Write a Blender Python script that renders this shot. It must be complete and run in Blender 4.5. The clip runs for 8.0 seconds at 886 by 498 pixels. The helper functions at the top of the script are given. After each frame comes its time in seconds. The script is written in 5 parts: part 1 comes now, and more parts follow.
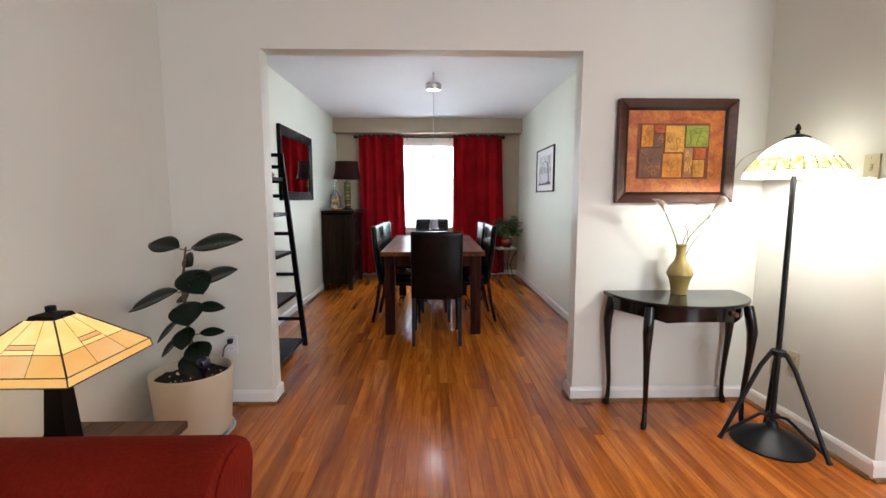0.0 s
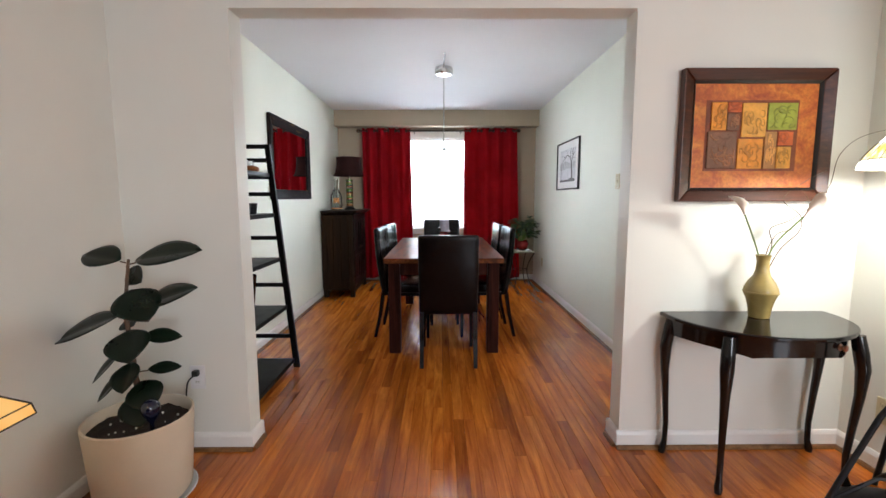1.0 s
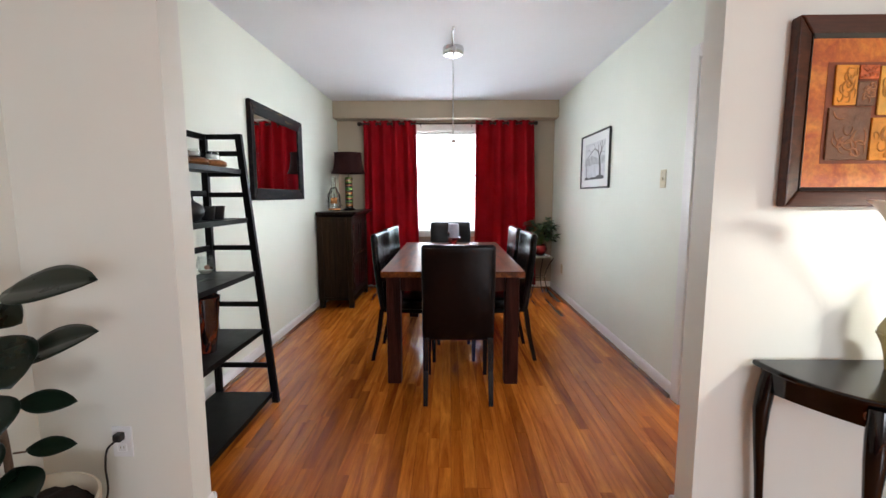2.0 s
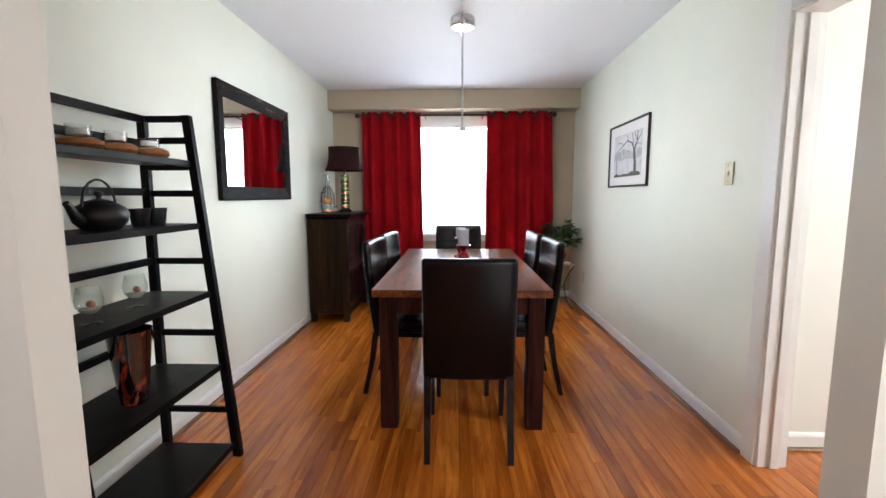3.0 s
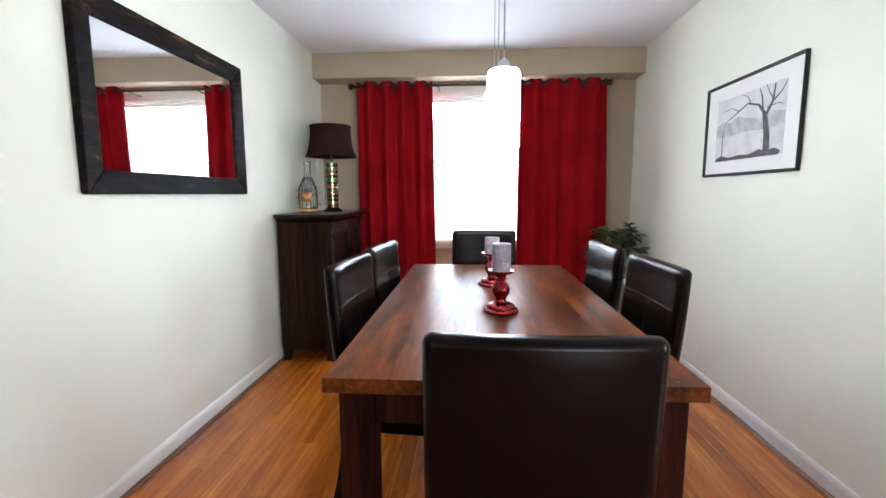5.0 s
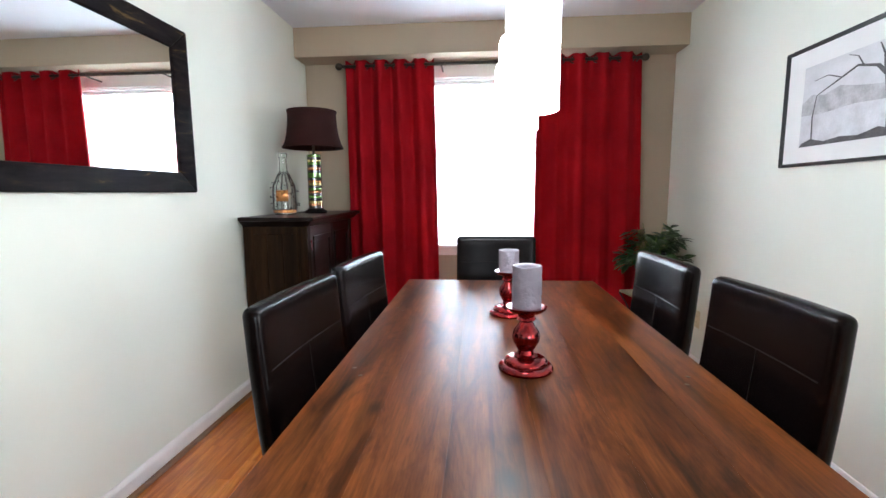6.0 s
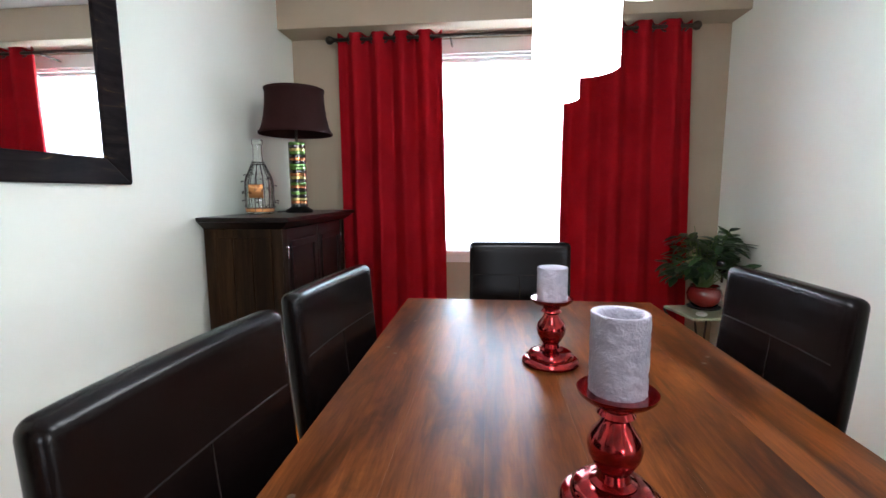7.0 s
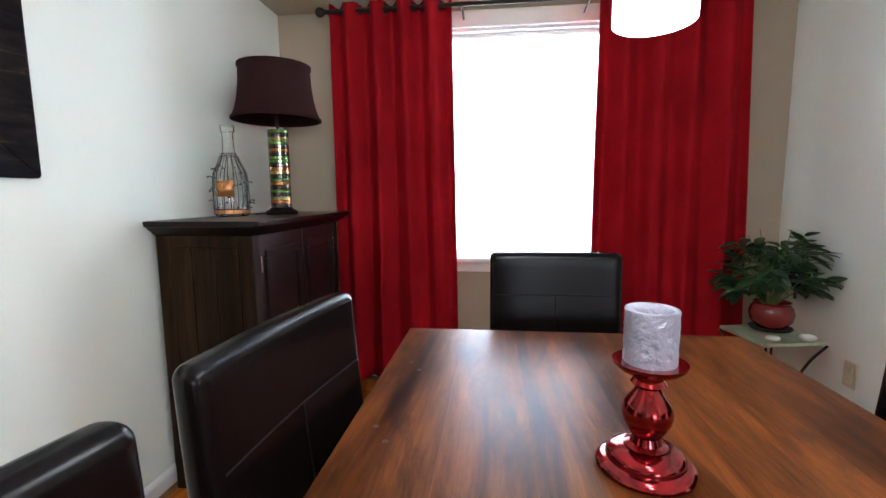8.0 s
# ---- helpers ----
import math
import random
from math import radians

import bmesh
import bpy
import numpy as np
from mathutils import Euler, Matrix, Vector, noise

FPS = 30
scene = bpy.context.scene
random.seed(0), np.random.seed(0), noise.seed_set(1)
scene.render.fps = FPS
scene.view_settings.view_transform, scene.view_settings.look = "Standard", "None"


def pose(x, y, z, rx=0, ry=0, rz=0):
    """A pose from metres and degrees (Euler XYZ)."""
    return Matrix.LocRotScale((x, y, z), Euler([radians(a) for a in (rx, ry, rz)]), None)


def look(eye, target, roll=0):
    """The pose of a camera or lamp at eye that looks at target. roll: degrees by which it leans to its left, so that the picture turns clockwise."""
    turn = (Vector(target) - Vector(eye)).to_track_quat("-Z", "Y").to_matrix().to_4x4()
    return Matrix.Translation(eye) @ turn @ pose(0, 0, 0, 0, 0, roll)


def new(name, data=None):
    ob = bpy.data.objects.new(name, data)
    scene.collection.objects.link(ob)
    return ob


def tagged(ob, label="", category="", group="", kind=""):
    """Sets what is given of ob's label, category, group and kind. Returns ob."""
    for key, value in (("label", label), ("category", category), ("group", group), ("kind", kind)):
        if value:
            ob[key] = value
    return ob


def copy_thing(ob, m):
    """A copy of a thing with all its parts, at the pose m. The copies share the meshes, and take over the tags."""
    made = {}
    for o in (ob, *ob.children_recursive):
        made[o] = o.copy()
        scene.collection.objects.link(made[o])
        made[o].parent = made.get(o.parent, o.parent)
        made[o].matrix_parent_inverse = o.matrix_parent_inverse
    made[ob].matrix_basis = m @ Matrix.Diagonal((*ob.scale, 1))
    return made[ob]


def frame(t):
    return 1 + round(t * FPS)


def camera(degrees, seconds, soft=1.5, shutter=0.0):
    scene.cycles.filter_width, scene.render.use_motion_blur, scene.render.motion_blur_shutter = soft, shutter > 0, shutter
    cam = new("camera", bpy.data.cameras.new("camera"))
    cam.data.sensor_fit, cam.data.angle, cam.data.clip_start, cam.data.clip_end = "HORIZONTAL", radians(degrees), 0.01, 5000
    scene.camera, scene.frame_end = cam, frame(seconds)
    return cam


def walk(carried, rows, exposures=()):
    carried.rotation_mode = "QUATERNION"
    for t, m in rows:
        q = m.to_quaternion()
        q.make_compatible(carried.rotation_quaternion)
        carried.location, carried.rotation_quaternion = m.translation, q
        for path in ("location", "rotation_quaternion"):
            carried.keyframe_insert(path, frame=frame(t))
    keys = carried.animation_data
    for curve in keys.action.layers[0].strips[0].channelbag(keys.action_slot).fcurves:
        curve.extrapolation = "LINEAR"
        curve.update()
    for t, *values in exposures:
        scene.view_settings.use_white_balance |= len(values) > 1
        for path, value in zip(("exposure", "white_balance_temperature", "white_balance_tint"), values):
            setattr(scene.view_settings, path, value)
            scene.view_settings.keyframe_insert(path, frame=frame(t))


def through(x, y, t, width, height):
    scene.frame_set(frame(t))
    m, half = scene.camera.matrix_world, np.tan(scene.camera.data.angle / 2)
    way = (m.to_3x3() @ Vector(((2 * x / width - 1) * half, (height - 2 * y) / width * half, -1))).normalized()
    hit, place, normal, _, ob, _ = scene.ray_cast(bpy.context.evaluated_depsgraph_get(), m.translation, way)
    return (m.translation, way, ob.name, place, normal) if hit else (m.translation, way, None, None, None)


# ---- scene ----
cam = camera(90.1, 8.0)
PATH = [
    (0, (0.754, 0.868, 1.233), (0.799, 2.855, 1.007), -0.0),
    (0.5, (0.74, 1.135, 1.236), (0.767, 3.122, 1.008), -0.1),
    (1, (0.726, 1.389, 1.228), (0.738, 3.375, 0.998), -0.1),
    (1.5, (0.732, 1.674, 1.242), (0.723, 3.661, 1.008), 0.0),
    (2.8, (0.73, 2.426, 1.248), (0.674, 4.411, 1.005), -0.2),
    (3, (0.726, 2.545, 1.241), (0.664, 4.53, 1.004), -0.1),
    (3.5, (0.698, 2.843, 1.242), (0.618, 4.827, 1.003), -0.3),
    (4, (0.683, 3.14, 1.216), (0.585, 5.124, 0.977), -0.3),
    (5.5, (0.649, 4.034, 1.211), (0.503, 6.013, 0.962), -0.2),
    (6, (0.655, 4.325, 1.204), (0.487, 6.302, 0.954), -0.4),
    (6.5, (0.62, 4.589, 1.19), (0.436, 6.566, 0.946), -0.4),
    (7, (0.603, 4.844, 1.176), (0.402, 6.818, 0.929), -0.3),
    (7.5, (0.584, 5.063, 1.172), (0.368, 7.036, 0.922), -0.3),
    (8, (0.539, 5.275, 1.161), (0.308, 7.247, 0.918), -0.5),
]
walk(cam, [(t, look(eye, target, roll)) for t, eye, target, roll in PATH], [(0, 0.05, 5980, 7), (1.5, 0.18, 5980, 7), (3, 0.4, 6020, 7), (6, 0.53, 5860, 8), (8, 0.46, 5780, 8)])

# ---- world and large lights ----
world = bpy.data.worlds.new("world")
scene.world = world
world.use_nodes = True
wn = world.node_tree
sky = wn.nodes.new("ShaderNodeTexSky")
sky.sky_type, sky.sun_disc = "NISHITA", False
sky.sun_elevation, sky.sun_rotation = radians(35), radians(200)
wn.links.new(sky.outputs[0], wn.nodes["Background"].inputs[0])
wn.nodes["Background"].inputs[1].default_value = 0.12


def area_light(name, m, w, h, watts, color):
    data = bpy.data.lights.new(name, "AREA")
    data.shape, data.size, data.size_y, data.energy, data.color = "RECTANGLE", w, h, watts, color
    ob = new(name, data)
    ob.matrix_world = m
    return ob


def point_light(name, at, watts, color, radius=0.04):
    data = bpy.data.lights.new(name, "POINT")
    data.energy, data.color, data.shadow_soft_size = watts, color, radius
    ob = new(name, data)
    ob.location = at
    return ob


# daylight at the dining window and the living-room window behind; added hall fill
area_light("window_daylight", look((0.72, 8.2, 1.46), (0.72, 5.0, 0.4)), 1.3, 1.4, 115, (0.90, 0.95, 1.0))
area_light("living_window_daylight", look((3.3, -3.05, 1.5), (2.6, 0, 1.4)), 1.8, 1.45, 118, (0.95, 0.965, 1.0))
area_light("hall_fill", look((4.46, 3.0, 1.5), (3.0, 3.2, 1.4)), 0.95, 1.35, 65, (1.0, 0.97, 0.94))
# bulbs of the lit lamps
point_light("floor_lamp_bulb", (2.468, 2.955, 1.37), 37, (1.0, 0.94, 0.84))
point_light("table_lamp_bulb", (-0.40, 2.20, 0.79), 2.6, (1.0, 0.66, 0.32))

# ---- materials ----


def rgb(c):
    return (*c, 1.0)


def nodes_of(name):
    m = bpy.data.materials.new(name)
    m.use_nodes = True
    nt = m.node_tree
    return m, nt, nt.nodes["Principled BSDF"]


def coords(nt, scale=(1, 1, 1)):
    tc, mp = nt.nodes.new("ShaderNodeTexCoord"), nt.nodes.new("ShaderNodeMapping")
    mp.inputs["Scale"].default_value = scale
    nt.links.new(tc.outputs["Object"], mp.inputs[0])
    return mp.outputs[0]


def tex_noise(nt, vec, scale, detail=4, rough=0.55, distort=0.0):
    n = nt.nodes.new("ShaderNodeTexNoise")
    n.inputs["Scale"].default_value, n.inputs["Detail"].default_value = scale, detail
    n.inputs["Roughness"].default_value, n.inputs["Distortion"].default_value = rough, distort
    nt.links.new(vec, n.inputs["Vector"])
    return n.outputs["Fac"]


def ramp(nt, fac, stops):
    r = nt.nodes.new("ShaderNodeValToRGB")
    while len(r.color_ramp.elements) < len(stops):
        r.color_ramp.elements.new(0.5)
    for e, (p, c) in zip(r.color_ramp.elements, stops):
        e.position, e.color = p, rgb(c)
    nt.links.new(fac, r.inputs[0])
    return r.outputs[0]


def mix(nt, kind, fac, a, b):
    n = nt.nodes.new("ShaderNodeMix")
    n.data_type, n.blend_type = "RGBA", kind
    for sock, v in ((n.inputs[0], fac), (n.inputs[6], a), (n.inputs[7], b)):
        if isinstance(v, (int, float)):
            sock.default_value = v
        elif isinstance(v, tuple):
            sock.default_value = rgb(v)
        else:
            nt.links.new(v, sock)
    return n.outputs[2]


def bump(nt, bsdf, height, strength, distance=0.002):
    b = nt.nodes.new("ShaderNodeBump")
    b.inputs["Strength"].default_value, b.inputs["Distance"].default_value = strength, distance
    nt.links.new(height, b.inputs["Height"])
    nt.links.new(b.outputs[0], bsdf.inputs["Normal"])


def shade(c, k):
    return tuple(min(1.0, v * k) for v in c)


def surface(name, color, rough=0.5, metal=0.0, scale=6.0, vary=0.08, fine=120.0, relief=0.1, depth=0.001, coat=0.0, stretch=(1, 1, 1), rough_vary=0.12, spec=0.5):
    """A plain material with broad mottling, fine grain and relief, and gloss that wanders a little."""
    m, nt, b = nodes_of(name)
    v = coords(nt, stretch)
    broad, small = tex_noise(nt, v, scale, 3), tex_noise(nt, v, fine, 3)
    base = ramp(nt, broad, [(0.3, shade(color, 1 - vary)), (0.7, shade(color, 1 + vary))])
    base = mix(nt, "MULTIPLY", 0.5 * min(1, vary * 4), base, ramp(nt, small, [(0.3, (0.7, 0.7, 0.7)), (0.7, (1, 1, 1))]))
    nt.links.new(base, b.inputs["Base Color"])
    mr = nt.nodes.new("ShaderNodeMapRange")
    mr.inputs["To Min"].default_value, mr.inputs["To Max"].default_value = max(0.02, rough - rough_vary), min(1, rough + rough_vary)
    nt.links.new(broad, mr.inputs[0])
    nt.links.new(mr.outputs[0], b.inputs["Roughness"])
    b.inputs["Metallic"].default_value, b.inputs["Coat Weight"].default_value = metal, coat
    b.inputs["Specular IOR Level"].default_value = spec
    if relief:
        bump(nt, b, small, relief, depth)
    return m


def wood(name, dark, light, rough=0.4, along="y", scale=1.0, coat=0.0, random_by="", spread=0.5, bump_k=0.08, coarse=1.0, spec=0.35, stretch=16, mottle=0.0, grain=1.0):
    """Long-grained wood; random_by OBJECT or ISLAND gives each board its own tone and figure."""
    m, nt, b = nodes_of(name)
    n = stretch
    s = {"x": (1.1, n, n), "y": (n, 1.1, n), "z": (n, n, 1.1)}[along]
    v = coords(nt, tuple(k * scale for k in s))
    rnd = None
    if random_by:
        info = nt.nodes.new("ShaderNodeObjectInfo" if random_by == "OBJECT" else "ShaderNodeNewGeometry")
        rnd = info.outputs["Random" if random_by == "OBJECT" else "Random Per Island"]
        mul = nt.nodes.new("ShaderNodeMath")
        mul.operation = "MULTIPLY"
        mul.inputs[1].default_value = 37.0
        nt.links.new(rnd, mul.inputs[0])
        add = nt.nodes.new("ShaderNodeVectorMath")
        add.operation = "ADD"
        nt.links.new(v, add.inputs[0])
        nt.links.new(mul.outputs[0], add.inputs[1])
        v = add.outputs[0]
    g1 = tex_noise(nt, v, 1.0 * coarse, 6, 0.6, 1.2)
    g2 = tex_noise(nt, v, 5.0, 4, 0.6, 0.4)
    mid = tuple((a + c) / 2 for a, c in zip(dark, light))
    base = ramp(nt, g1, [(0.28, dark), (0.5, mid), (0.72, light)])
    base = mix(nt, "MULTIPLY", 0.45 * grain, base, ramp(nt, g2, [(0.35, (0.45, 0.4, 0.36)), (0.6, (1, 1, 1))]))
    g3 = tex_noise(nt, v, 17.0, 3, 0.6, 0.2)
    base = mix(nt, "MULTIPLY", 0.4 * grain, base, ramp(nt, g3, [(0.38, (0.5, 0.42, 0.36)), (0.58, (1, 1, 1))]))
    if mottle:
        mv = coords(nt, (15, 3.4, 15) if along == "y" else (15, 15, 3.4))
        blot = tex_noise(nt, mv, 1.0, 5, 0.65, 0.8)
        base = mix(nt, "MULTIPLY", mottle, base, ramp(nt, blot, [(0.36, (0.30, 0.24, 0.2)), (0.52, (0.85, 0.8, 0.75)), (0.7, (1, 1, 1))]))
        vo = nt.nodes.new("ShaderNodeTexVoronoi")
        vo.inputs["Scale"].default_value = 1.0
        nt.links.new(coords(nt, (6.5, 4.2, 6.5)), vo.inputs["Vector"])
        base = mix(nt, "MULTIPLY", 0.75, base, ramp(nt, vo.outputs["Distance"], [(0.05, (0.14, 0.1, 0.08)), (0.17, (1, 1, 1))]))
    if rnd:
        base = mix(nt, "MULTIPLY", spread, base, ramp(nt, rnd, [(0.0, (0.46, 0.35, 0.26)), (0.25, (0.80, 0.70, 0.58)), (0.65, (1, 0.95, 0.85)), (1.0, (1.0, 1.0, 1.0))]))
    nt.links.new(base, b.inputs["Base Color"])
    mr = nt.nodes.new("ShaderNodeMapRange")
    mr.inputs["To Min"].default_value, mr.inputs["To Max"].default_value = rough - 0.04, rough + 0.06
    nt.links.new(g2, mr.inputs[0])
    nt.links.new(mr.outputs[0], b.inputs["Roughness"])
    b.inputs["Coat Weight"].default_value, b.inputs["Coat Roughness"].default_value = coat, 0.12
    b.inputs["Specular IOR Level"].default_value = spec
    if bump_k:
        bump(nt, b, g2, bump_k, 0.001)
    return m


def lit(name, color, strength, base=(0.12, 0.08, 0.04), spots=None, spot_scale=40.0):
    """Lamp glass that gives off light; spots: a second colour mottled through it."""
    m, nt, b = nodes_of(name)
    b.inputs["Base Color"].default_value, b.inputs["Roughness"].default_value = rgb(base), 0.3
    v = coords(nt)
    n = tex_noise(nt, v, spot_scale, 3)
    c = ramp(nt, n, [(0.42, color), (0.58, spots or shade(color, 0.85))])
    nt.links.new(c, b.inputs["Emission Color"])
    b.inputs["Emission Strength"].default_value = strength
    return m


def glass(name, color=(1, 1, 1), rough=0.0, ior=1.45):
    m, nt, b = nodes_of(name)
    b.inputs["Base Color"].default_value, b.inputs["Roughness"].default_value = rgb(color), rough
    b.inputs["Transmission Weight"].default_value, b.inputs["IOR"].default_value = 1.0, ior
    return m


def thin_glass(name, tint):
    """Thin clear glass: see-through, with gloss towards its edges."""
    m, nt, pb = nodes_of(name)
    tp, gl, ms, fr, mu = nt.nodes.new("ShaderNodeBsdfTransparent"), nt.nodes.new("ShaderNodeBsdfGlossy"), nt.nodes.new("ShaderNodeMixShader"), nt.nodes.new("ShaderNodeLayerWeight"), nt.nodes.new("ShaderNodeMath")
    tp.inputs[0].default_value, gl.inputs["Roughness"].default_value = rgb(tint), 0.03
    mu.operation = "MULTIPLY_ADD"
    mu.inputs[1].default_value, mu.inputs[2].default_value = 0.26, 0.02
    fr.inputs[0].default_value = 0.3
    nt.links.new(fr.outputs[1], mu.inputs[0])
    nt.links.new(mu.outputs[0], ms.inputs[0])
    nt.links.new(tp.outputs[0], ms.inputs[1])
    nt.links.new(gl.outputs[0], ms.inputs[2])
    nt.links.new(ms.outputs[0], nt.nodes["Material Output"].inputs[0])
    return m


def cloth(name, color, through=0.25, rough=0.85, weave=500.0, relief=0.15):
    m, nt, b = nodes_of(name)
    v = coords(nt)
    n1, n2 = tex_noise(nt, v, 4, 3), tex_noise(nt, coords(nt, (1, 1, 0.15)), weave, 2)
    base = ramp(nt, n1, [(0.3, shade(color, 0.85)), (0.7, shade(color, 1.15))])
    base = mix(nt, "MULTIPLY", 0.35, base, ramp(nt, n2, [(0.35, (0.6, 0.6, 0.6)), (0.65, (1, 1, 1))]))
    nt.links.new(base, b.inputs["Base Color"])
    b.inputs["Roughness"].default_value, b.inputs["Specular IOR Level"].default_value = rough, 0.05
    bump(nt, b, n2, relief, 0.0008 if relief < 0.5 else 0.004)
    if through:
        tr, ms, out = nt.nodes.new("ShaderNodeBsdfTranslucent"), nt.nodes.new("ShaderNodeMixShader"), nt.nodes["Material Output"]
        nt.links.new(base, tr.inputs[0])
        ms.inputs[0].default_value = through
        nt.links.new(b.outputs[0], ms.inputs[1])
        nt.links.new(tr.outputs[0], ms.inputs[2])
        nt.links.new(ms.outputs[0], out.inputs[0])
    return m


M_WALL = surface("wall_paint_cream", (0.815, 0.845, 0.75), 0.6, scale=1.2, vary=0.025, fine=260, relief=0.12, depth=0.0006)
M_LIVING = surface("wall_paint_beige", (0.775, 0.775, 0.715), 0.55, scale=1.2, vary=0.03, fine=260, relief=0.12, depth=0.0006)
M_TAUPE = surface("wall_paint_taupe", (0.42, 0.34, 0.245), 0.6, scale=1.5, vary=0.04, fine=260, relief=0.12, depth=0.0006)
M_CEIL = surface("ceiling_paint", (0.80, 0.81, 0.85), 0.8, scale=1.0, vary=0.02, fine=180, relief=0.15, depth=0.0008)
M_TRIM = surface("trim_paint_white", (0.82, 0.81, 0.78), 0.35, scale=3, vary=0.04, fine=90, relief=0.06)
M_SHOE = wood("shoe_moulding_oak", (0.16, 0.07, 0.025), (0.34, 0.17, 0.06), 0.35, "y")
M_SUBFLOOR = surface("floor_joint_dark", (0.06, 0.03, 0.015), 0.8)
OAK_D, OAK_L = (0.30, 0.060, 0.006), (0.78, 0.26, 0.032)
M_PLANK = wood("oak_strip", OAK_D, OAK_L, 0.24, "y", 1.0, 0.2, "OBJECT", 0.75, 0.03, 1.0, 0.3, grain=0.6)
M_PLANKS = wood("oak_strip_rest", OAK_D, OAK_L, 0.24, "y", 1.0, 0.2, "ISLAND", 0.75, 0.03, 1.0, 0.3, grain=0.6)
M_TABLE = wood("table_mahogany", (0.030, 0.0075, 0.0028), (0.29, 0.092, 0.021), 0.31, "y", 1.0, 0.0, "OBJECT", 0.4, 0.0, 1.0, 0.12, 13, 0.9)
M_TABLE_LEG = wood("table_leg_mahogany", (0.009, 0.0028, 0.0022), (0.055, 0.015, 0.009), 0.5, "z", 0.8, 0.0, spec=0.05)
M_ESPRESSO = wood("espresso_wood", (0.006, 0.003, 0.0015), (0.040, 0.020, 0.008), 0.5, "z", 1.0, spec=0.08)
M_ESPRESSO_TOP = wood("espresso_wood_top", (0.005, 0.003, 0.0025), (0.014, 0.007, 0.005), 0.3, "y", 1.0, spec=0.2)
M_LEATHER = surface("dark_brown_leather", (0.004, 0.0024, 0.0022), 0.25, scale=7, vary=0.15, fine=330, relief=0.12, depth=0.0004, spec=0.17, rough_vary=0.02)
M_SEAM = surface("leather_seam", (0.010, 0.007, 0.006), 0.6, fine=200, spec=0.15)
M_BLACKWOOD = surface("black_brown_wood", (0.003, 0.0024, 0.0022), 0.42, scale=8, vary=0.2, fine=140, relief=0.12, spec=0.11)
M_LACQUER = surface("black_lacquer", (0.006, 0.005, 0.005), 0.12, scale=4, vary=0.15, fine=60, relief=0.02, rough_vary=0.05, spec=0.4)
M_IRON = surface("black_iron", (0.018, 0.018, 0.02), 0.45, 0.6, 10, 0.25, 200, 0.25)
M_CURTAIN = cloth("red_curtain", (0.36, 0.008, 0.014), 0.2)
M_SOFA = cloth("red_sofa_weave", (0.165, 0.012, 0.005), 0.0, 0.95, 130, 0.9)
M_CHROME = surface("brushed_nickel", (0.6, 0.6, 0.6), 0.25, 1.0, 20, 0.05, 200, 0.05)
M_BRONZE = surface("dark_bronze", (0.05, 0.04, 0.03), 0.35, 0.9, 20, 0.15, 200, 0.05)

# ---- building helpers ----


def part(name, bm, material, parent, label="", smooth=False):
    me = bpy.data.meshes.new(name)
    if smooth:
        for f in bm.faces:
            f.smooth = True
        for e in bm.edges:
            if len(e.link_faces) == 2 and e.calc_face_angle(0) > 0.75:
                e.smooth = False
    bm.to_mesh(me)
    bm.free()
    me.materials.append(material)
    ob = new(name, me)
    ob.parent = parent
    return tagged(ob, label)


def thing(name, label, category, at=(0, 0, 0), rz=0, group="", kind=""):
    ob = new(name)
    ob.matrix_world = pose(*at, 0, 0, rz)
    ob.empty_display_size = 0.1
    return tagged(ob, label, category, group, kind)


def box(x0, x1, y0, y1, z0, z1, bevel=0.0, bm=None, segs=2):
    bm = bm or bmesh.new()
    made = bmesh.ops.create_cube(bm, size=1.0, matrix=Matrix.LocRotScale(((x0 + x1) / 2, (y0 + y1) / 2, (z0 + z1) / 2), None, (x1 - x0, y1 - y0, z1 - z0)))
    if bevel:
        edges = {e for v in made["verts"] for e in v.link_edges}
        bmesh.ops.bevel(bm, geom=list(edges), offset=bevel, segments=segs, affect="EDGES", profile=0.5)
    return bm


def hexa(low, high, bevel=0.0, bm=None):
    """A block between two four-cornered outlines, low and high, each in turning order."""
    bm = bm or bmesh.new()
    a, b = [bm.verts.new(p) for p in low], [bm.verts.new(p) for p in high]
    faces = [bm.faces.new(a[::-1]), bm.faces.new(b)]
    for i in range(4):
        faces.append(bm.faces.new((a[i], a[(i + 1) % 4], b[(i + 1) % 4], b[i])))
    bmesh.ops.recalc_face_normals(bm, faces=faces)
    if bevel:
        bmesh.ops.bevel(bm, geom=list({e for f in faces for e in f.edges}), offset=bevel, segments=2, affect="EDGES", profile=0.5)
    return bm


def lathe(profile, segs=32, at=(0, 0, 0), bm=None, closed=False):
    """Turns (radius, height) pairs round the z axis."""
    bm = bm or bmesh.new()
    rings = []
    for r, z in profile:
        rings.append([bm.verts.new((at[0] + r * math.cos(2 * math.pi * i / segs), at[1] + r * math.sin(2 * math.pi * i / segs), at[2] + z)) for i in range(segs)])
    pairs = list(zip(rings, rings[1:]))
    if closed:
        pairs.append((rings[-1], rings[0]))
    for a, b in pairs:
        for i in range(segs):
            bm.faces.new((a[i], a[(i + 1) % segs], b[(i + 1) % segs], b[i]))
    if not closed:
        bm.faces.new(rings[0][::-1])
        bm.faces.new(rings[-1])
    bmesh.ops.recalc_face_normals(bm, faces=bm.faces)
    return bm


